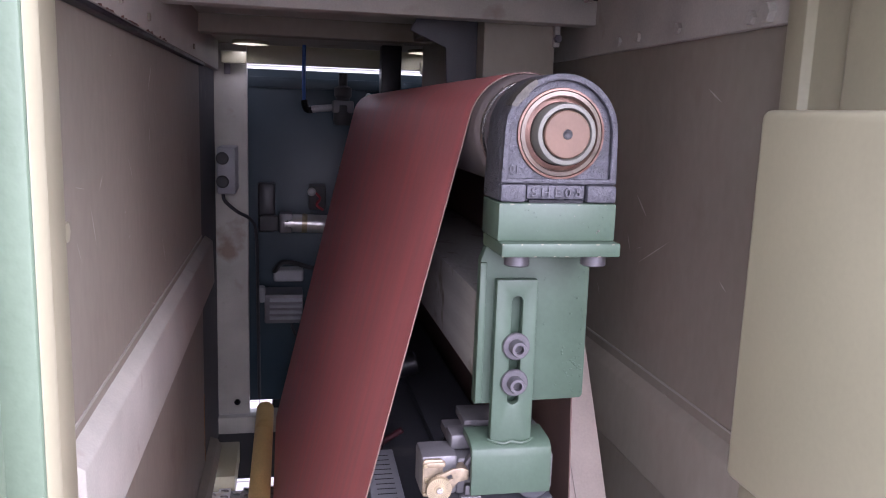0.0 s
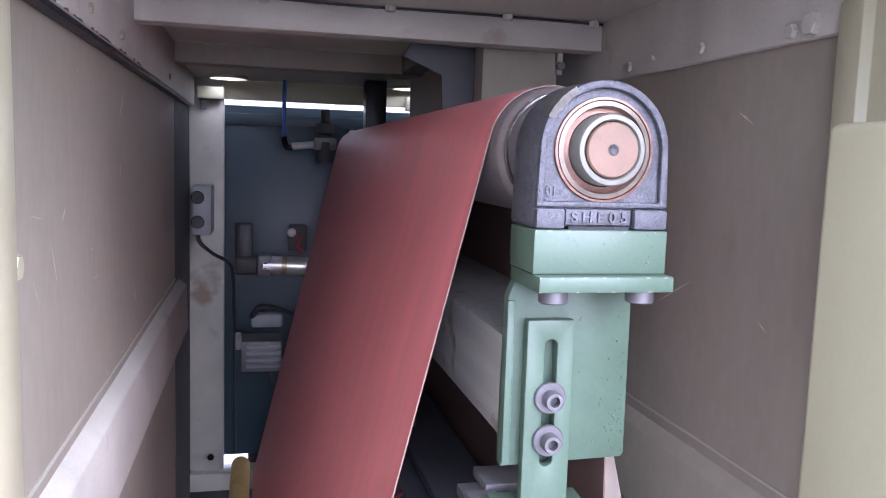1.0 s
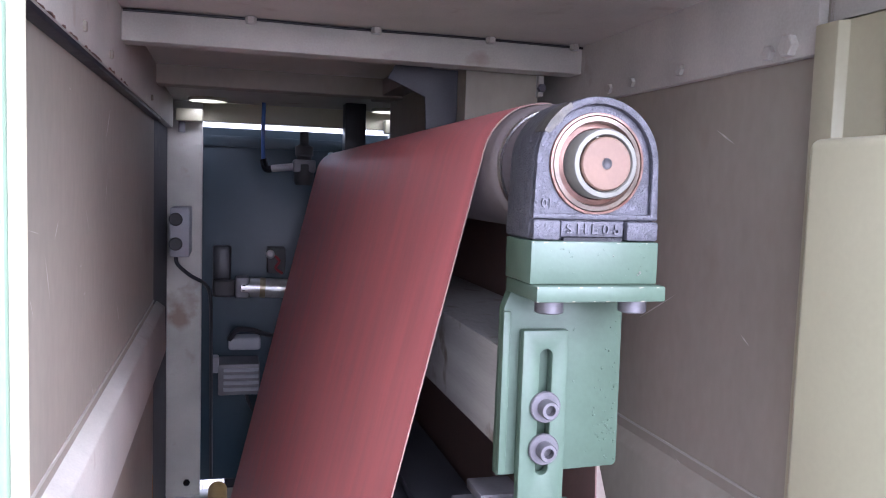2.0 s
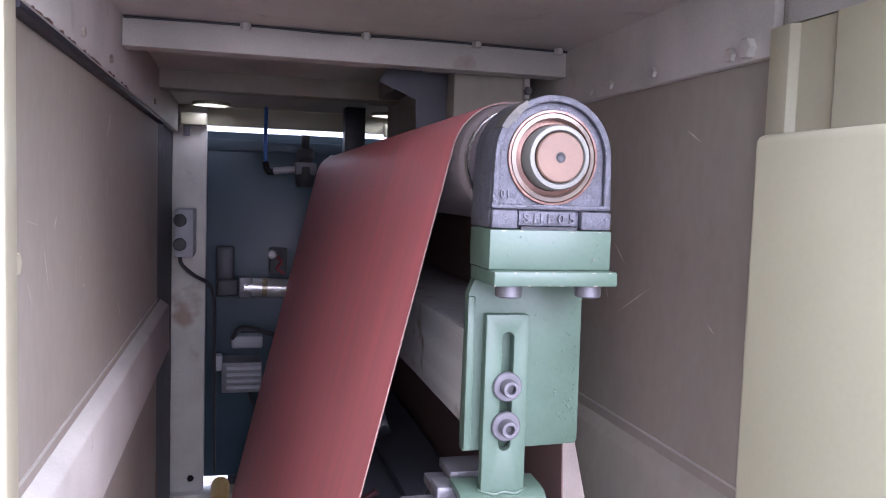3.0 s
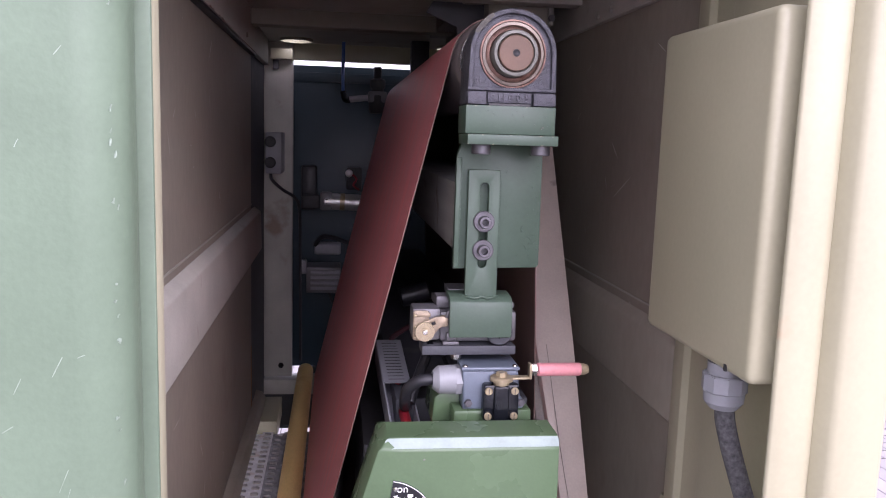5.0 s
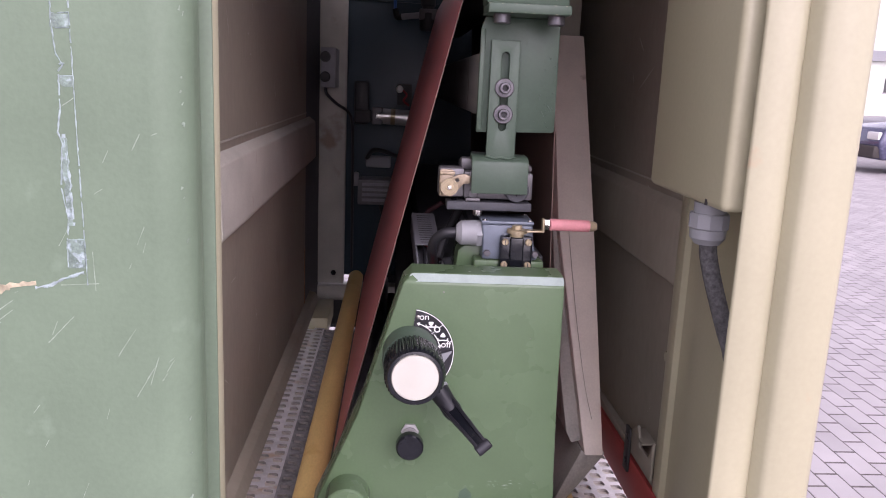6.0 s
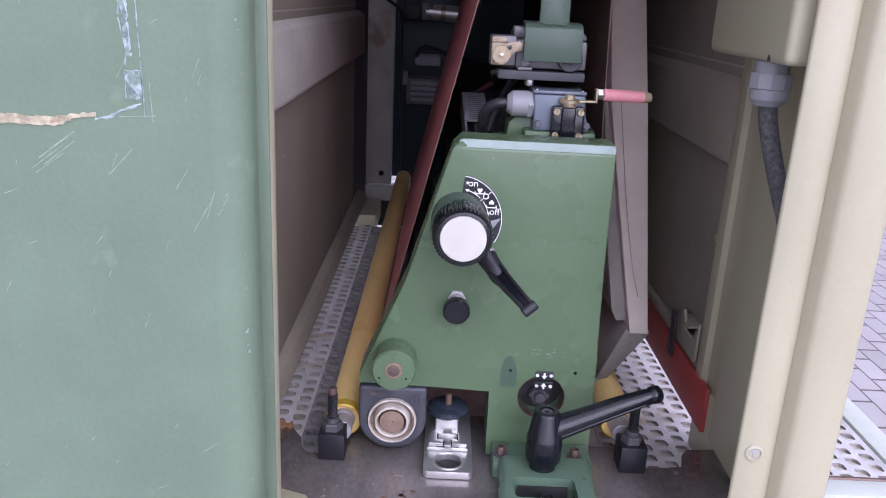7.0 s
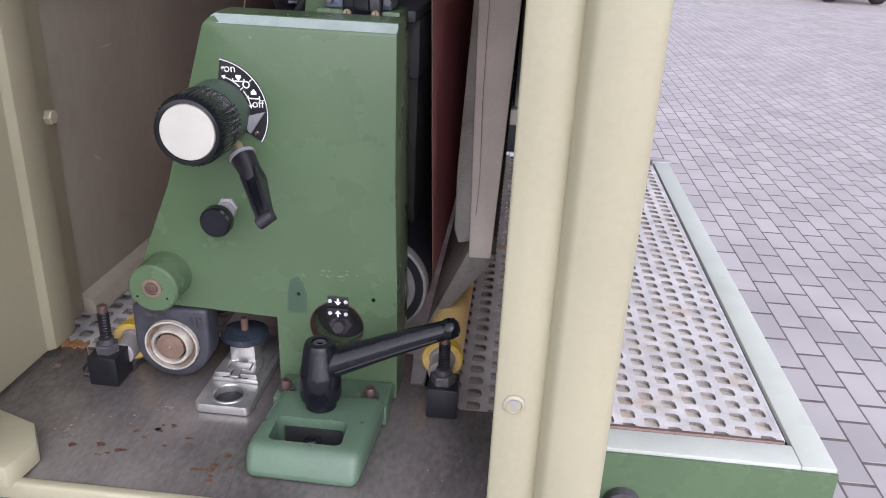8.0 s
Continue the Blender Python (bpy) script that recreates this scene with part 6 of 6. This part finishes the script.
gland = part("cable_gland", turned([(0.0, 0.040), (0.0115, 0.040), (0.0165, 0.034), (0.0175, 0.018), (0.0175, 0.010), (0.0150, 0.010), (0.0150, 0.0), (0, 0)], (0.3520, 0.385, 1.338), (0, 0, -1), 36), GLAND, cbox)
part("gland_nut", turned([(0.0150, 0), (0.0188, 0), (0.0188, 0.013), (0.0172, 0.0145), (0, 0.0145)], (0.3520, 0.385, 1.3270), (0, 0, -1), 10), GLAND, gland)
part("cable", tube([(0.3535, 0.385, 1.310), (0.3545, 0.385, 1.290), (0.3610, 0.385, 1.266), (0.3695, 0.384, 1.240), (0.3790, 0.382, 1.212), (0.3880, 0.379, 1.185), (0.4000, 0.376, 1.12), (0.4060, 0.374, 0.87)], 0.0084, 14), CABLE, cbox, "dusty braided grey cable")

# ---------------------------------------------------------------- fittings at the rear
jbox = thing("junction_box", (-0.13, 1.83, 1.41), "grey junction box with two round knockouts on the rear post", "junction box")
part("case", box(-0.152, -0.112, 1.815, 1.935, 1.412, 1.516, 0.003), GLAND, jbox)
for z in (1.440, 1.492):
    part("knockout", turned([(0, 0.003), (0.012, 0.003), (0.014, 0)], (-0.140, 1.815, z), (0, -1, 0), 24), DARK, jbox)
part("cable", tube([(-0.140, 1.83, 1.412), (-0.136, 1.83, 1.395), (-0.110, 1.84, 1.370), (-0.082, 1.86, 1.350), (-0.070, 1.88, 1.315), (-0.068, 1.90, 1.20), (-0.065, 1.90, 0.90)], 0.004, 10), CABLE_BLACK, jbox)
cyl = thing("air_cylinder", (0.03, 1.88, 1.34), "bright pneumatic cylinder with a brass ring", "cylinder")
part("barrel", rod((-0.006, 1.875, 1.341), (0.100, 1.875, 1.337), 0.0215, bevel=0.002, segments=30), ALU, cyl)
part("end_block", box(-0.016, 0.014, 1.855, 1.898, 1.318, 1.364, 0.004), DULL_METAL, cyl)
part("port", turned([(0, 0.001), (0.006, 0.001), (0.007, 0)], (0.001, 1.855, 1.341), (0, -1, 0), 18), BLACK, cyl)
part("brass_ring", rod((0.036, 1.875, 1.3395), (0.048, 1.875, 1.339), 0.0225), BRASS, cyl)
part("clevis", box(-0.062, -0.018, 1.86, 1.89, 1.322, 1.356, 0.003), DARK, cyl)
part("clevis_plate", box(-0.066, -0.026, 1.892, 1.91, 1.315, 1.432, 0.006), BLACK_SOFT, cyl)
plug = thing("cable_connector", (0.01, 1.90, 1.2), "grey plastic cable connector with black leads", "connector")
part("shell", box(-0.030, 0.040, 1.87, 1.915, 1.198, 1.228, 0.006, 3), GLAND, plug)
part("lead", tube([(-0.028, 1.875, 1.222), (-0.010, 1.865, 1.246), (0.020, 1.868, 1.244), (0.060, 1.88, 1.230), (0.12, 1.89, 1.22)], 0.006, 10), CABLE_BLACK, plug)
term = thing("terminal_box", (-0.02, 1.93, 1.08), "grey ribbed terminal box", "terminal box")
part("case", box(-0.052, 0.040, 1.90, 1.99, 1.088, 1.160, 0.004), DULL_METAL, term)
for i in range(4):
    part("rib", box(-0.040, 0.038, 1.896, 1.901, 1.098 + i * 0.015, 1.106 + i * 0.015, 0.001), GLAND, term)
part("ear", box(-0.070, -0.050, 1.90, 1.93, 1.140, 1.178, 0.005), GLAND, term)
part("lead", tube([(0.010, 1.92, 1.088), (0.020, 1.91, 1.06), (0.045, 1.90, 1.02)], 0.004, 8), CABLE_BLACK, term)
reg = thing("air_regulator", (0.12, 1.86, 1.6), "dark pneumatic regulator with a blue air hose", "regulator")
part("bowl", turned([(0.0, 0), (0.018, 0.0), (0.022, 0.010), (0.022, 0.045), (0.016, 0.050), (0.016, 0.062), (0.020, 0.066), (0.020, 0.085), (0.010, 0.090), (0.010, 0.118), (0, 0.118)], (0.128, 1.862, 1.572), (0, 0, 1), 30), DARK, reg)
part("body", box(0.104, 0.152, 1.842, 1.882, 1.600, 1.628, 0.004), DULL_METAL, reg)
part("fitting", rod((0.106, 1.862, 1.612), (0.056, 1.868, 1.606), 0.008, bevel=0.002), STEEL_GREY, reg)
part("elbow", tube([(0.060, 1.868, 1.606), (0.046, 1.872, 1.606), (0.040, 1.876, 1.626)], 0.008, 12), BLACK, reg)
part("air_hose", tube([(0.040, 1.876, 1.622), (0.039, 1.880, 1.68), (0.040, 1.882, 1.752)], 0.0045, 10), BLUE_HOSE, reg)
part("gauge", turned([(0, 0.008), (0.006, 0.008), (0.007, 0)], (0.185, 1.840, 1.640), (0, -1, 0), 24), WHITE, reg)
post = thing("square_tube", (0.21, 1.77, 1.6), "black square tube hanging from the machine top", "tube")
part("tube", box(0.206, 0.250, 1.770, 1.815, 1.600, 1.7505, 0.002), BLACK_SOFT, post)
val = thing("solenoid_valve", (0.07, 1.9, 1.38), "small valve with a white cap and red lead", "valve")
part("cap", turned([(0, 0), (0.009, 0), (0.010, 0.008), (0.006, 0.014), (0, 0.015)], (0.058, 1.87, 1.414), (0, -1, 0.2), 20), WHITE, val)
part("body", box(0.052, 0.092, 1.872, 1.91, 1.372, 1.430, 0.004), DARK, val)
part("red_lead", tube([(0.068, 1.868, 1.412), (0.078, 1.862, 1.400), (0.070, 1.865, 1.385), (0.085, 1.87, 1.372)], 0.003, 8), RED_WIRE, val)

# ---------------------------------------------------------------- parked vehicles far off


def wheel(parent, x, y, z, r, side):
    w = part("wheel", turned([(r * 0.62, 0), (r * 0.92, 0.0), (r, 0.03), (r, 0.19), (r * 0.92, 0.22), (0, 0.22)], (x, y, z), (0, side, 0), 32), TYRE, parent)
    part("rim", turned([(0, -0.004), (r * 0.16, -0.004), (r * 0.22, 0.02), (r * 0.50, 0.02), (r * 0.62, -0.006), (r * 0.62, 0.04)], (x, y, z), (0, side, 0), 24), RIM, w)
    for i in range(8):
        a = 2 * math.pi * i / 8
        part("rim_hole", turned([(0, 0), (r * 0.07, 0), (r * 0.08, 0.01)], (x + r * 0.38 * math.cos(a), y + side * 0.018, z + r * 0.38 * math.sin(a)), (0, side, 0), 10), DARK, w)
    return w


def parked_car(x, y, paint, label):
    car = thing("parked_car", (x + 2.4, y + 0.9, 0.0), label, "car", "parked cars")
    side = [(0.1, 0.28), (0.0, 0.62), (0.1, 0.92), (1.2, 1.02), (1.9, 1.42), (2.5, 1.50), (4.0, 1.48), (4.7, 1.05), (4.75, 0.60), (4.6, 0.28)]
    part("body", slab([[(x + u, v) for u, v in side]], "y", y, y + 1.75, 0.06, 3), paint, car)
    part("side_window", slab([[(x + 1.55, 1.03), (x + 2.05, 1.37), (x + 2.75, 1.40), (x + 2.75, 1.03)]], "y", y - 0.015, y + 0.03, 0.004), CAR_GLASS, car)
    part("side_window", slab([[(x + 2.85, 1.03), (x + 2.85, 1.40), (x + 3.85, 1.38), (x + 4.2, 1.06)]], "y", y - 0.015, y + 0.03, 0.004), CAR_GLASS, car)
    part("sill", box(x + 0.3, x + 4.5, y - 0.03, y + 0.02, 0.22, 0.34, 0.01), TYRE, car)
    part("headlight", box(x - 0.01, x + 0.12, y + 0.05, y + 0.45, 0.68, 0.84, 0.03), WHITE, car)
    part("bumper", box(x - 0.07, x + 0.15, y + 0.05, y + 1.7, 0.32, 0.56, 0.04), TYRE, car)
    part("number_plate", box(x - 0.085, x - 0.065, y + 0.55, y + 1.07, 0.42, 0.53), WHITE, car, "plain white plate")
    part("trim_strip", box(x + 0.2, x + 4.6, y - 0.02, y + 0.02, 0.60, 0.65, 0.008), TYRE, car)
    for u in (0.95, 3.75):
        wheel(car, x + u, y - 0.04, 0.33, 0.33, 1)
    return car


parked_car(9.72, 15.08, CAR_PAINT, "dark blue estate car parked on the yard")
parked_car(13.4, 21.0, STEEL_GREY, "silver grey car parked farther off on the yard")

truck = thing("red_forklift", (6.83, 17.55, 0.0), "red forklift truck with dark tyres parked on the yard", "forklift")
part("chassis", slab([[(13.75, 0.42), (13.60, 0.60), (13.62, 1.05), (14.1, 1.20), (15.3, 1.10), (15.7, 0.80), (15.7, 0.42)]], "x", 5.68, 6.42, 0.05, 3), RED_TRUCK, truck)
part("counterweight", box(5.75, 6.35, 13.45, 13.75, 0.40, 0.95, 0.07, 3), RED_TRUCK, truck)
part("axle", rod((5.5, 13.95, 0.30), (6.6, 13.95, 0.30), 0.07), TYRE, truck)
for y, r in ((13.95, 0.30), (15.35, 0.34)):
    for x, s in ((5.48, 1), (6.62, -1)):
        tyre = part("wheel", turned([(r * 0.60, 0), (r * 0.92, 0.0), (r, 0.03), (r, 0.19), (r * 0.92, 0.22), (0, 0.22)], (x, y, r), (s, 0, 0), 28), TYRE, truck)
        part("rim", turned([(0, 0.0), (r * 0.25, 0.0), (r * 0.35, 0.03), (r * 0.60, 0.0), (r * 0.60, 0.04)], (x, y, r), (s, 0, 0), 20), RED_TRUCK, tyre)
for x in (5.72, 6.38):
    for y in (14.1, 15.3):
        part("roof_post", box(x - 0.03, x + 0.03, y - 0.03, y + 0.03, 1.05, 2.1, 0.01), TYRE, truck)
part("roof", box(5.66, 6.44, 14.05, 15.4, 2.1, 2.16, 0.02), TYRE, truck)
part("seat", box(5.85, 6.25, 14.4, 14.8, 1.12, 1.55, 0.06, 3), TYRE, truck)
part("mast", box(5.80, 6.30, 15.75, 15.88, 0.1, 2.2, 0.02), TYRE, truck)
for ob in truck.children:
    ob.matrix_basis = Matrix.Translation((0.78, 3.05, 0.0))

for x, w, h in ((9.5, 6.0, 0.22), (13.0, 4.0, 0.9)):
    beamset = thing("stacked_machine_frame", (x + w / 2, 24.5, 0), "dark green stacked machine frame on the far side of the yard", "machine frame")
    for i in range(2):
        part("rail", box(x, x + w, 24.2 + i * 0.8, 24.35 + i * 0.8, h * 0.6, h * 0.6 + 0.14, 0.02), GREEN_DARK, beamset)
    for k in range(3):
        part("foot", box(x + 0.2 + k * (w - 0.6) / 2, x + 0.45 + k * (w - 0.6) / 2, 24.2, 25.15, 0.0, h * 0.6, 0.02), DARK, beamset)

# far edge of the yard: a low pale hall
hall = thing("distant_hall", (10, 75, 0), "low pale industrial hall behind the yard", "building")
part("wall", box(-60, 90, 80, 100, 0, 5.5), RIM_PAINT, hall)
part("roof", slab([[(79.5, 5.5), (100.5, 5.5), (90, 7.2)]], "x", -61, 91), STEEL_GREY, hall)
for i in range(14):
    x = -50 + i * 10
    w = part("window", box(x, x + 4, 79.94, 80.02, 2.4, 3.8), CAR_GLASS, hall)
    part("sill", box(x - 0.1, x + 4.1, 79.85, 80.0, 2.28, 2.4), STEEL_GREY, w)

# ---------------------------------------------------------------- pavers of the yard


def paver_mesh():
    one = box(-0.0443, 0.0443, -0.0908, 0.0908, -0.011, 0.0, 0.0012, 1)
    finish(one, 20)
    me = bpy.data.meshes.new("paver")
    one.to_mesh(me)
    one.free()
    me.materials.append(PAVER)
    return me


tagged(part("joint_grit", box(-3.35, 9.18, -2.60, 15.25, -0.0118, -0.0008), JOINT, ground), kind="stuff")
paver_data = paver_mesh()
PX, PY, X0, Y0 = 0.0937, 0.1940, -3.285, 2.130


cells = [(X0 + i * PX, Y0 + j * PY + (PY / 2 if i % 2 else 0.0)) for i in range(134) for j in range(-24, 68)]
near = [(x, y) for x, y in cells if 1.10 < x < 3.05 and 3.5 < y < 6.3][:300]
g = random.Random(8)
for x, y in near:
    ob = new("paver", paver_data)
    ob.parent = ground
    ob.matrix_basis = Matrix.Translation((x, y, g.uniform(-0.0004, 0.0004)))
    ob.rotation_euler = (g.uniform(-0.002, 0.002), g.uniform(-0.003, 0.003), g.uniform(-0.008, 0.008))
done = set(near)
verts, faces = [], []
w, d, c = 0.0443, 0.0908, 0.0012
for x, y in cells:
    if (x, y) in done:
        continue
    z = g.uniform(-0.0004, 0.0004)
    k = len(verts)
    for s, h in ((0, -0.011), (0, -c), (c, 0.0)):
        verts += [(x - w + s, y - d + s, z + h), (x + w - s, y - d + s, z + h), (x + w - s, y + d - s, z + h), (x - w + s, y + d - s, z + h)]
    for q in (0, 4):
        faces += [(k + q + a, k + q + (a + 1) % 4, k + q + 4 + (a + 1) % 4, k + q + 4 + a) for a in range(4)]
    faces.append((k + 8, k + 9, k + 10, k + 11))
me = bpy.data.meshes.new("paver_field")
me.from_pydata(verts, [], faces)
me.materials.append(PAVER_FAR)
rest = new("paver_field", me)
rest.parent = ground
tagged(rest, kind="stuff")
